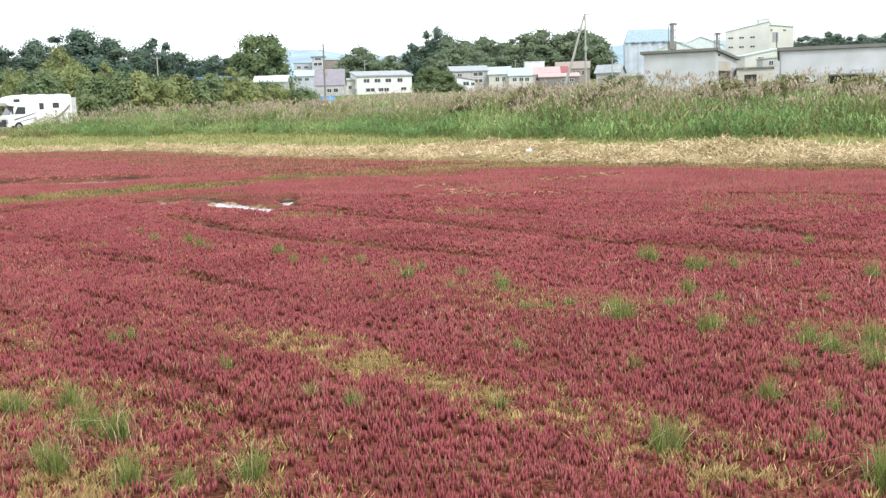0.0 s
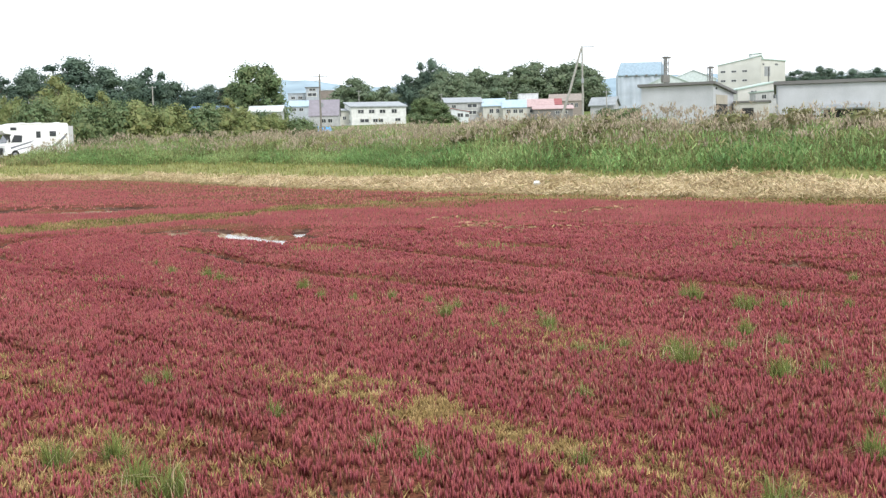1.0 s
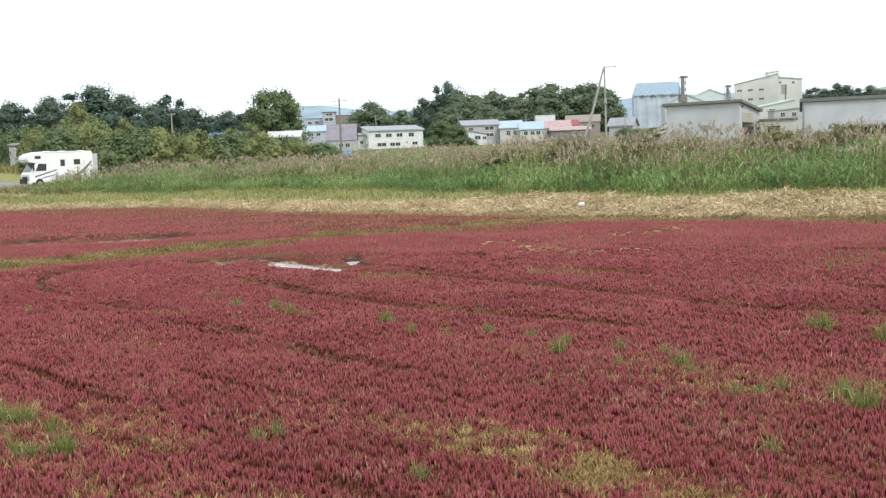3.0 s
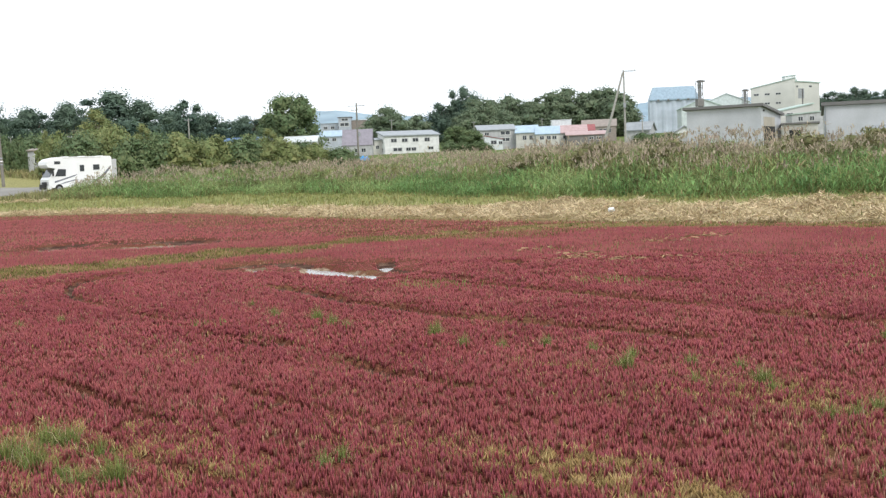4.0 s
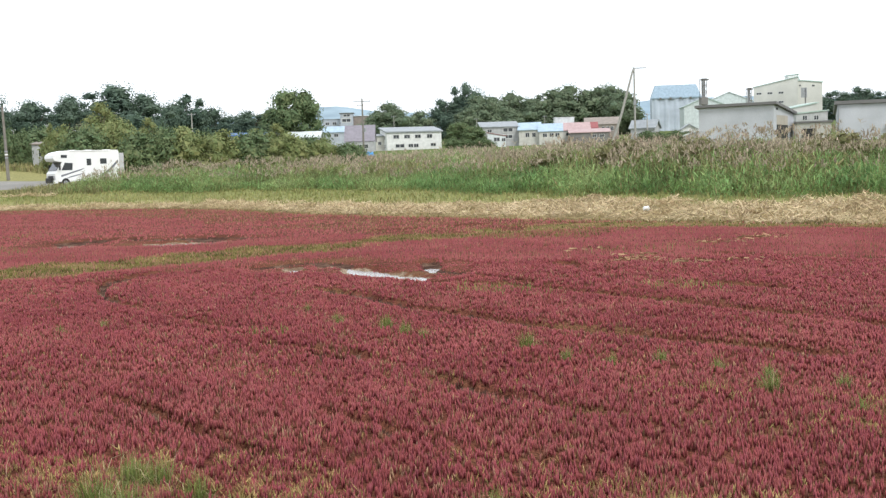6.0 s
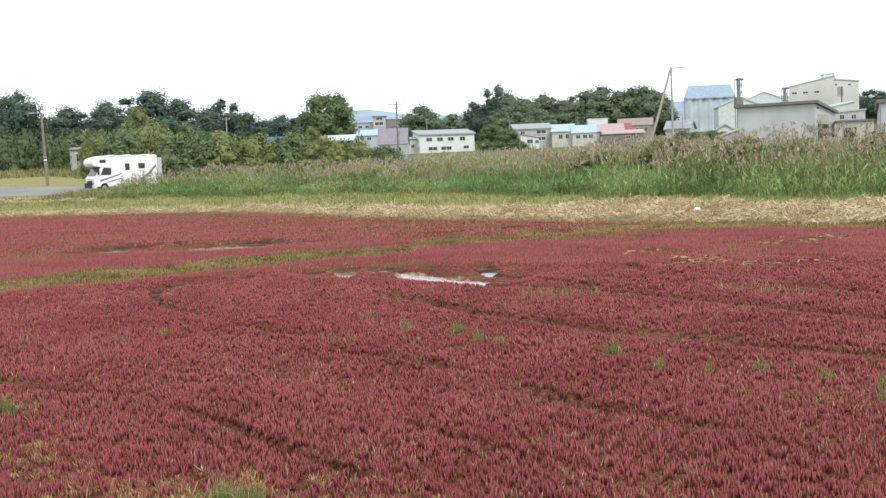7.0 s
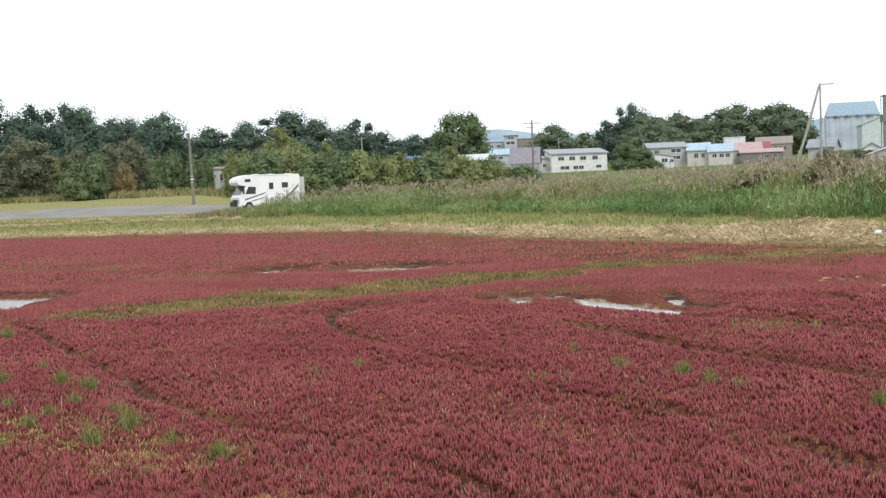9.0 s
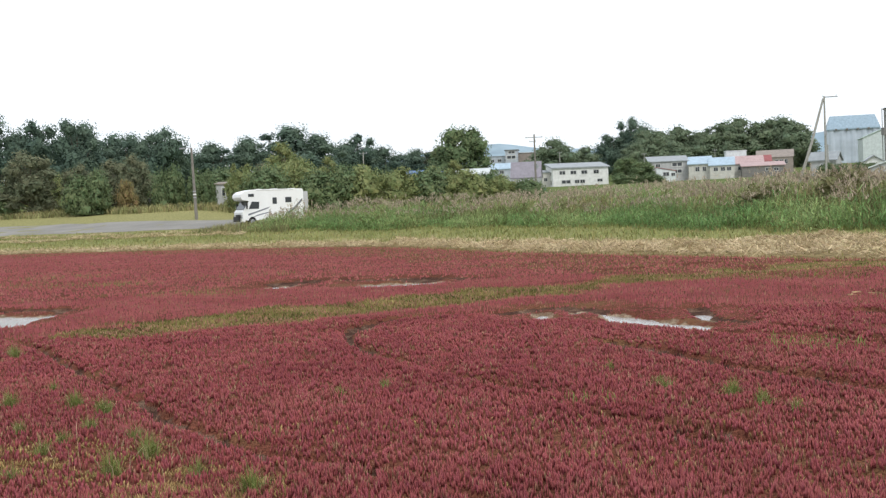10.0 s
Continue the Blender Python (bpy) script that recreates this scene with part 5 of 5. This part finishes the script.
for z in (2.4, 2.7, 3.0):
    bm = bmesh.new()
    tube(bm, [(0, 0, z), (0, 0, z + 0.12)], 0.165, 0.165, 10)
    part("band", bm, SIDING_WHITE if z == 2.7 else STEEL, e)
bm = bmesh.new()
tube(bm, [(0, 0, h - 0.15), (-0.35, 0, h + 0.05), (-0.8, 0, h + 0.05)], 0.05, 0.04, 6)
part("lamp_arm", bm, STEEL, e)
bm = bmesh.new()
box(bm, -1.2, -0.7, -0.14, 0.14, h - 0.06, h + 0.08)
rounded(bm, 0.05)
part("lamp_head", bm, STEEL, e)
FAR_POLES = [(-77.3, 350, 21), (-88.5, 352, 20), (-55.8, 350, 20), (-48.3, 350, 20), (-32.7, 470, 23.2), (44.5, 300, 14), (1.5, 470, 21), (31, 490, 22), (-99, 300, 17), (-66, 262, 16)]
for px, py, top in FAR_POLES:
    pole("utility_pole", "slim grey utility pole above the roofs", POLES, px, py, top, 0.2, CONCRETE_POLE, [(0.4, 0.9, 0.9)])
for px, py, top in [(-76.5, 200, 11.5), (-84.5, 205, 11.0), (-70.5, 196, 10.2)]:
    pole("utility_pole", "thin pole among the trees", POLES, px, py, top, 0.1, CONCRETE_POLE, [(0.2, 0.4, 0.4)])

# ---- motorhome ----
VAN_WHITE = plain("white_coachwork", (0.80, 0.80, 0.79), 0.35, spread_by=0.03, fine=0.02)
VAN_DARK = plain("black_plastic", (0.03, 0.03, 0.03), 0.6)
VAN_STRIPE = plain("grey_stripe", (0.16, 0.17, 0.19), 0.5)
TYRE = plain("tyre_rubber", (0.025, 0.025, 0.025), 0.9)
LAMP = glass_material("headlamp_glass", (0.5, 0.5, 0.5))


def motorhome(x, y, heading):
    e = tagged(new("motorhome"), "white alcove motorhome with grey swooshes parked on asphalt", "motorhome")
    e.matrix_basis = pose(x, y, level(x, y) + 0.03, 0, 0, heading) @ Matrix.Diagonal((1, 1, 1.1, 1))
    w = 1.02
    bm = bmesh.new()
    prism(bm, [(0.05, 0.42), (5.5, 0.42), (5.5, 2.62), (5.38, 2.74), (1.0, 2.74), (0.3, 2.62), (-0.05, 2.42), (-0.1, 2.18), (0.05, 1.98), (0.62, 1.88), (0.14, 1.2), (0.0, 1.05)], -w, w, "y")
    rounded(bm, 0.07, 3)
    part("body", bm, VAN_WHITE, e)
    bm = bmesh.new()
    prism(bm, [(0.60, 1.865), (0.17, 1.26), (0.13, 1.27), (0.56, 1.88)], -w + 0.12, w - 0.12, "y")
    part("windscreen", bm, PANE, e)

    def panel(nm, pts, mat, out=0.02, label=""):
        for side in (-1, 1):
            bm = bmesh.new()
            prism(bm, pts, side * (w - 0.02), side * (w + out), "y")
            part(nm, bm, mat, e, label)

    panel("side_window", [(0.55, 1.28), (1.45, 1.28), (1.5, 1.8), (0.85, 1.84)], PANE)
    panel("alcove_window", [(0.55, 2.2), (1.05, 2.2), (1.05, 2.42), (0.55, 2.42)], PANE)
    panel("entry_door", [(2.55, 0.55), (3.2, 0.55), (3.2, 2.35), (2.55, 2.35)], VAN_WHITE, 0.03)
    panel("door_window", [(2.68, 1.6), (3.06, 1.6), (3.06, 2.1), (2.68, 2.1)], PANE, 0.045)
    panel("living_window", [(3.85, 1.7), (4.4, 1.7), (4.4, 2.1), (3.85, 2.1)], PANE, 0.03)
    panel("swoosh", [(0.5, 0.78), (1.2, 0.98), (2.2, 1.25), (2.5, 1.42), (2.1, 1.32), (1.1, 1.06), (0.5, 0.92)], VAN_STRIPE, 0.012)
    panel("swoosh", [(0.75, 0.62), (1.6, 0.8), (2.7, 1.05), (2.2, 1.0), (1.3, 0.82)], VAN_STRIPE, 0.012)
    panel("swoosh", [(3.9, 0.9), (4.6, 1.3), (5.4, 2.0), (5.4, 1.8), (4.7, 1.15), (4.1, 0.82)], VAN_STRIPE, 0.012)
    bm = bmesh.new()
    box(bm, -0.08, 0.22, -w, w, 0.3, 0.55)
    rounded(bm, 0.05)
    part("bumper", bm, VAN_WHITE, e)
    bm = bmesh.new()
    box(bm, -0.03, 0.03, -0.55, 0.55, 0.62, 0.88)
    part("grille", bm, VAN_DARK, e)
    for side in (-1, 1):
        bm = bmesh.new()
        box(bm, -0.03, 0.06, min(side * 0.62, side * 0.95), max(side * 0.62, side * 0.95), 0.64, 0.86)
        rounded(bm, 0.03)
        part("headlight", bm, LAMP, e)
        bm = bmesh.new()
        box(bm, 0.3, 0.4, min(side * 1.1, side * 1.26), max(side * 1.1, side * 1.26), 1.3, 1.7)
        rounded(bm, 0.03)
        mir = part("wing_mirror", bm, VAN_DARK, e)
        bm = bmesh.new()
        tube(bm, [(0.45, side * 0.98, 1.55), (0.35, side * 1.14, 1.55)], 0.02, 0.02, 5)
        part("mirror_arm", bm, VAN_DARK, mir)
        for wx in (0.85, 4.1):
            bm = bmesh.new()
            tube(bm, [(wx, side * 0.8, 0.34), (wx, side * 1.035, 0.34)], 0.35, 0.35, 20)
            rounded(bm, 0.04, 2)
            wheel = part("wheel", bm, TYRE, e)
            bm = bmesh.new()
            tube(bm, [(wx, side * 1.0, 0.34), (wx, side * 1.045, 0.34)], 0.2, 0.17, 16)
            part("rim", bm, STEEL, wheel)
    bm = bmesh.new()
    box(bm, -0.28, -0.1, -0.7, 0.5, 0.32, 0.72)
    rounded(bm, 0.05)
    part("front_carrier", bm, VAN_DARK, e, "dark covered carrier on the front bumper")
    bm = bmesh.new()
    box(bm, 5.5, 6.0, -0.85, 0.85, 0.9, 2.5)
    rounded(bm, 0.2, 3)
    part("rear_carrier", bm, plain("grey_cover", (0.45, 0.45, 0.46), 0.7), e, "grey covered bicycle carrier")
    for vx in (1.6, 3.0, 4.6):
        bm = bmesh.new()
        box(bm, vx, vx + 0.5, -0.25, 0.25, 2.74, 2.79)
        rounded(bm, 0.03)
        part("roof_vent", bm, VAN_WHITE, e)
    bm = bmesh.new()
    tube(bm, [(1.3, -w + 0.02, 2.68), (4.6, -w + 0.02, 2.68)], 0.05, 0.05, 8)
    part("awning", bm, SIDING_WHITE, e)
    return e


motorhome(-37.3, 95.5, 40)

# ---- tarpaulins, litter ----
TARP = plain("blue_tarpaulin", (0.07, 0.30, 0.62), 0.5)


def tarp_stack(x, y, w, h):
    bm = bmesh.new()
    n = 9
    grid = [[bm.verts.new((w * (i / (n - 1) - 0.5), 1.6 * (j / 4 - 0.5), (h * (0.75 + 0.25 * math.sin(i * 1.7 + j)) if 0 < i < n - 1 and 0 < j < 4 else 0.0))) for j in range(5)] for i in range(n)]
    for i in range(n - 1):
        for j in range(4):
            bm.faces.new((grid[i][j], grid[i + 1][j], grid[i + 1][j + 1], grid[i][j + 1]))
    ob = new("tarpaulin_stack", bm_mesh("tarpaulin_stack", bm, TARP))
    ob.matrix_basis = pose(x, y, level(x, y) + 0.02)
    tagged(ob, "stack covered with a bright blue tarpaulin", "tarpaulin", "blue tarpaulins")


tarp_stack(-21.8, 196, 1.9, 0.95)
tarp_stack(-19.7, 196, 1.8, 0.85)

bm = bmesh.new()
bmesh.ops.create_icosphere(bm, subdivisions=2, radius=0.12)
rs = random.Random(4)
for v in bm.verts:
    v.co = v.co * (0.75 + 0.5 * rs.random())
    v.co.z *= 0.75
bag = new("plastic_bag", bm_mesh("plastic_bag", bm, plain("white_plastic", (0.75, 0.75, 0.73), 0.5)))
bag.matrix_basis = pose(3.05, 41.6, level(3.05, 41.6) + 0.26)
tagged(bag, "crumpled white plastic bag on the straw", "litter")

# ---- road, distant hill ----
def strip_mesh(name, s0, s1, x0, x1, mat, lift):
    """A strip of paving that follows the bank at a distance from the marsh's edge."""
    us = np.linspace(0, 1, 60)
    xs = x0 + (x1 - x0) * us
    ex = np.array([p[0] for p in EDGE[::-1]])
    ey = np.array([p[1] for p in EDGE[::-1]])
    yb = np.interp(xs, ex, ey)
    vs = []
    for s in np.linspace(s0, s1, 7):
        y = yb + s * 1.06 + 0.5 * (lattice(xs, xs * 0 + s, 4, 71) - 0.5)
        vs.append(np.stack([xs, y, terrain(xs, y) + lift], 1))
    v = np.concatenate(vs)
    n = len(us)
    q = (np.arange(6)[:, None] * n + np.arange(n - 1)[None]).ravel()
    t = np.concatenate([np.stack([q, q + 1, q + n + 1], 1), np.stack([q, q + n + 1, q + n], 1)])
    return cloud_mesh(name, v, t, [mat])


tagged(new("road", strip_mesh("road", 17.5, 28, -190, -33, ASPHALT, 0.02)), "worn grey asphalt of a car park road", "road", kind="structure")

# blue-grey base colour holds the haze over the far woods
HILL = material("hazed_wooded_hill", [(0.23, 0.305, 0.355), (0.28, 0.355, 0.40)], 0.004, 1.0, fine=0.12, fine_scale=0.02, spec=0.0)
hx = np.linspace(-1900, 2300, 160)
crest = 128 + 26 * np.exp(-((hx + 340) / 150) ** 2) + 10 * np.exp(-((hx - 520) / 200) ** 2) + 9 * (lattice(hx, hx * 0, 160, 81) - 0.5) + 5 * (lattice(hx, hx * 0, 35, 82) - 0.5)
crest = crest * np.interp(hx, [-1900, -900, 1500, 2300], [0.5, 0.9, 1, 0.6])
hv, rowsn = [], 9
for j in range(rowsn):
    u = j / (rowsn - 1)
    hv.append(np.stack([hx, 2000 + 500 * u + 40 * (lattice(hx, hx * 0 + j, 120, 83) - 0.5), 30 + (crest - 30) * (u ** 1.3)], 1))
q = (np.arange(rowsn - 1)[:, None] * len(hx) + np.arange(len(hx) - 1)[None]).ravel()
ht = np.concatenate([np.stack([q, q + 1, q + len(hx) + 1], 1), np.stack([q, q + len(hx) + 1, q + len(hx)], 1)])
tagged(new("backdrop_hill", cloud_mesh("backdrop_hill", np.concatenate(hv), ht, [HILL])), "far wooded hill, its base colour turned blue-grey for haze", "hill", kind="structure")


# rough grass along the foot of the trees, and beside the reeds
rng = np.random.RandomState(12)
x, y, s = bank_points(rng, 36, 46, -150, -42, 95, 150, 10)
ok = s > 37 + 5 * lattice(x, y, 6, 91)
x, y = x[ok], y[ok]
v, t = blades(rng, x, y, terrain(x, y), 0.5 + 0.6 * rng.rand(len(x)) * lattice(x, y, 4, 92), 0.12 + 0.1 * rng.rand(len(x)), 0.5)
x, y, s = bank_points(rng, 10, 17, -38.5, -30, 78, 104, 26)
x, y = x[s > 11], y[s > 11]
v2, t2 = blades(rng, x, y, terrain(x, y), (0.25 + 0.45 * rng.rand(len(x))) * np.interp(x, [-41, -35], [0.5, 1.3]), 0.04 + 0.03 * rng.rand(len(x)), 0.5)
v, t, _ = joined([(v, t), (v2, t2)])
tagged(new("rough_grass", cloud_mesh("rough_grass", v, t, [REED_DRY])), "long rough grass beside the lawn and reeds", "grass", kind="stuff")


# ---- grass tufts on the marsh ----
def tuft_mesh(seed, count, h, r):
    """A sheaf of fine upright blades, the outer ones leaning, a few of them dead."""
    rng = np.random.RandomState(seed)
    a, d = rng.rand(count) * 6.283, r * rng.rand(count) ** 0.7
    x, y = np.cos(a) * d, np.sin(a) * d
    tall = h * (0.45 + 0.6 * rng.rand(count)) * (1 - 0.35 * d / r)
    dead = rng.rand(count) < 0.06
    pieces = []
    for sel in (~dead, dead):
        pieces.append(blades(rng, x[sel], y[sel], np.zeros(sel.sum()) - 0.01, tall[sel], 0.004 + 0.003 * rng.rand(sel.sum()), 0.8, 0.5))
    v, t, w = joined(pieces)
    return cloud_mesh("grass_tuft", v, t, [TUFT, STRAW], w)


TUFTS = [tuft_mesh(100 + k, c, h, r) for k, (c, h, r) in enumerate(((170, 0.28, 0.085), (110, 0.25, 0.065), (200, 0.3, 0.1), (100, 0.23, 0.075)))]
# foot in plan, size
LEFT_TUFTS = [(-8.16, 17.46, 0.5), (-7.76, 17.96, 0.5), (-8.12, 20.51, 0.3), (-14.36, 21.42, 1), (-11.81, 16.99, 1), (-11.93, 18.18, 0.7),
              (-11, 16.94, 0.9), (-10.46, 16.53, 1), (-10.18, 15.66, 0.8), (-10.84, 15.53, 0.6), (-9.52, 15.24, 0.7), (-9.08, 14.55, 1),
              (-9.11, 13.89, 1.1), (-8.36, 13.84, 0.8), (-7.75, 13.34, 1.1), (-10.11, 14.64, 0.6), (-10.14, 15.09, 0.5), (-9.88, 13.75, 0.6)]
MIDDLE_TUFTS = [(-2.92, 7.3, 1), (-2.59, 7.4, 0.9), (-2.31, 6.91, 1.1), (-2.08, 6.71, 1), (-2.22, 6.05, 0.9), (-1.74, 5.78, 1.1), (-1.09, 5.83, 1),
                (-0.97, 7.54, 0.6), (-2.36, 15.44, 0.9), (-2.03, 14.48, 0.8), (-1.61, 14.29, 0.5), (-1.14, 14.29, 0.6), (-4.01, 17.21, 0.9),
                (-3.76, 16.66, 0.6), (-4.71, 17.9, 0.5), (-1.76, 8.51, 0.5), (-2.84, 9.81, 0.5), (-2.37, 6.25, 0.8), (-1.44, 5.79, 0.7),
                (-4.65, 17.71, 0.7), (-3.51, 16.3, 0.5), (-5.25, 10.06, 1), (-5.01, 9.86, 1.1), (-5.16, 10.53, 0.9), (-5, 10.51, 0.9),
                (-4.71, 10.34, 0.9), (-4.61, 10.21, 0.7), (-4.29, 9.42, 1), (-4.7, 9.57, 0.8), (-4.53, 9.39, 0.8), (-2.95, 9.63, 0.5),
                (-5.27, 19.15, 0.5), (-3.76, 16.87, 0.7)]
FAR_TUFTS = [(-0.49, 12.76, 0.9), (-0.35, 13.35, 0.7), (0.13, 12.81, 0.6), (0.55, 11.86, 0.9), (0.52, 12.52, 0.6), (0.7, 10.53, 0.8),
             (0.92, 10.61, 0.7), (1.15, 10.75, 0.6), (1.5, 10.31, 1), (2.45, 13.7, 1.2), (2.38, 13.92, 0.8), (2.79, 12.87, 1.1), (2.93, 12.93, 0.9),
             (2.38, 11.24, 0.9), (2.59, 10.72, 0.7), (4.82, 14.98, 0.7), (4, 12.89, 0.5), (4.52, 11.93, 0.9), (3.54, 10.56, 0.8), (2.05, 10.48, 0.7),
             (3.32, 13.03, 0.6), (-0.69, 13.83, 0.5), (-0.01, 11.94, 0.6), (0.57, 11.57, 0.7)]
RIGHT_TUFTS = [(-0.67, 7.26, 0.8), (1.52, 9.9, 1.2), (2.16, 9.36, 1), (2.26, 9.49, 0.6), (2.56, 9.49, 0.8), (2.83, 8.81, 1), (2.87, 8.37, 1.1),
               (3.27, 8.61, 1.1), (3.06, 7.98, 1), (3.1, 8.34, 0.7), (2.02, 7.1, 0.9), (2.33, 6.77, 0.7), (1.17, 6.12, 1.15), (2.15, 5.53, 1.1),
               (2.44, 7.99, 0.5), (0.52, 8.85, 0.6), (0.29, 7.15, 0.6), (1.35, 8.23, 0.4), (2.03, 6.2, 0.5), (3.26, 9.15, 0.5)]
rt = random.Random(8)
for places in (LEFT_TUFTS, MIDDLE_TUFTS, FAR_TUFTS, RIGHT_TUFTS):
    for tx, ty, big in places:
        ob = new("grass_tuft", TUFTS[rt.choice((0, 2)) if big > 0.85 else rt.choice((1, 3))])
        wide, size = 0.5 + 0.35 * big * (0.8 + 0.4 * rt.random()), (0.7 + 0.5 * big) * (0.88 + 0.24 * rt.random())
        ob.matrix_basis = pose(tx, ty, level(tx, ty) + max(0.0, float(canopy(np.array([tx]), np.array([ty]))[0]) - 0.005), 0, 0, rt.random() * 360) @ Matrix.Diagonal((wide, wide, size, 1))
        tagged(ob, "large green sedge tuft with straw-coloured blades" if big > 0.95 else "small green sedge tuft among red saltwort" if big < 0.6 else "green sedge tuft among red saltwort", "grass tuft", "sedge tufts")

# loose patches of green grass and dead straw farther out
rng = np.random.RandomState(9)
gp, sp = [], []
for px, py, r, n in [(-2.3, 20.8, 0.8, 300), (0.4, 20.8, 0.6, 260), (6.2, 20.8, 1.2, 420), (4.5, 19.9, 0.5, 120), (6.2, 22.1, 1.4, 320), (7.4, 19.2, 0.6, 160), (0.8, 28.1, 1.0, 200), (3.4, 13.3, 0.4, 80),
                     (-25.5, 44.7, 1.6, 260), (-21.1, 38.6, 1.2, 220), (-24.5, 40.0, 1.3, 240), (-18.2, 41.7, 1.6, 260), (-16.6, 33.8, 1.2, 380), (-15.2, 33.3, 0.9, 200), (-22, 38.8, 1.6, 240), (-26.5, 43.7, 2.2, 280), (-5.5, 16.9, 0.3, 60), (-2.6, 21.3, 0.7, 200), (8, 25, 3.0, 300), (10, 29, 3.5, 300), (0.5, 33, 2, 160)]:
    n = int(0.55 * n)
    a, d = rng.rand(n) * 6.283, rng.rand(n) ** 0.6
    x, y = px + np.cos(a) * d * r * 1.3, py + np.sin(a) * d * r
    gp.append(blades(rng, x, y, terrain(x, y) + np.maximum(canopy(x, y), 0), 0.07 + 0.09 * rng.rand(n), 0.006 + 0.008 * rng.rand(n), 0.6))
v, t, _ = joined(gp)
tagged(new("sparse_marsh_grass", cloud_mesh("sparse_marsh_grass", v, t, [TUFT])), "thin green grass growing through the saltwort", "grass", kind="stuff")
for px, py, r, n in [(0.4, 26.4, 0.4, 60), (0.2, 25.4, 0.45, 60), (1.2, 24.6, 0.4, 60), (2.3, 24.7, 0.3, 20), (4.0, 30.5, 0.5, 60), (3.0, 29.6, 0.5, 30), (-0.35, 28.5, 0.4, 26)]:
    a, d = rng.rand(n) * 6.283, rng.rand(n) ** 0.6
    x, y = px + np.cos(a) * d * r * 1.4, py + np.sin(a) * d * r
    sp.append(lying(rng, x, y, terrain(x, y) + np.maximum(canopy(x, y), 0) + 0.02 + 0.05 * rng.rand(n), 0.08 + 0.13 * rng.rand(n), 0.012 + 0.01 * rng.rand(n), 0.15))
v, t, _ = joined(sp)
tagged(new("dead_straw_patch", cloud_mesh("dead_straw_patch", v, t, [material("dead_straw", [(0.27, 0.17, 0.09), (0.42, 0.29, 0.165)], 2.0, 0.95, rand=0.3, spec=0.1)])), "flattened patches of dead straw on the marsh", "straw", kind="stuff")

# thin dry stalks standing up through the sedge
dp = []
for px, py, r, n in [(2.2, 10.6, 0.9, 60), (2.9, 9.6, 0.8, 50), (3.3, 12.9, 0.7, 30), (1.4, 10.3, 0.4, 24), (-2.3, 6.6, 0.5, 30), (-5.3, 10.6, 0.5, 30), (-9.2, 14.3, 0.7, 40), (4.6, 10.8, 0.9, 40)]:
    x, y = px + rng.randn(n) * r * 0.6, py + rng.randn(n) * r * 0.6
    dp.append(blades(rng, x, y, terrain(x, y) + np.maximum(canopy(x, y), 0), 0.1 + 0.11 * rng.rand(n), 0.004 + 0.002 * rng.rand(n), 0.4))
v, t, _ = joined(dp)
tagged(new("dry_stalks", cloud_mesh("dry_stalks", v, t, [STRAW])), "thin dry grass stalks above the saltwort", "grass", kind="stuff")
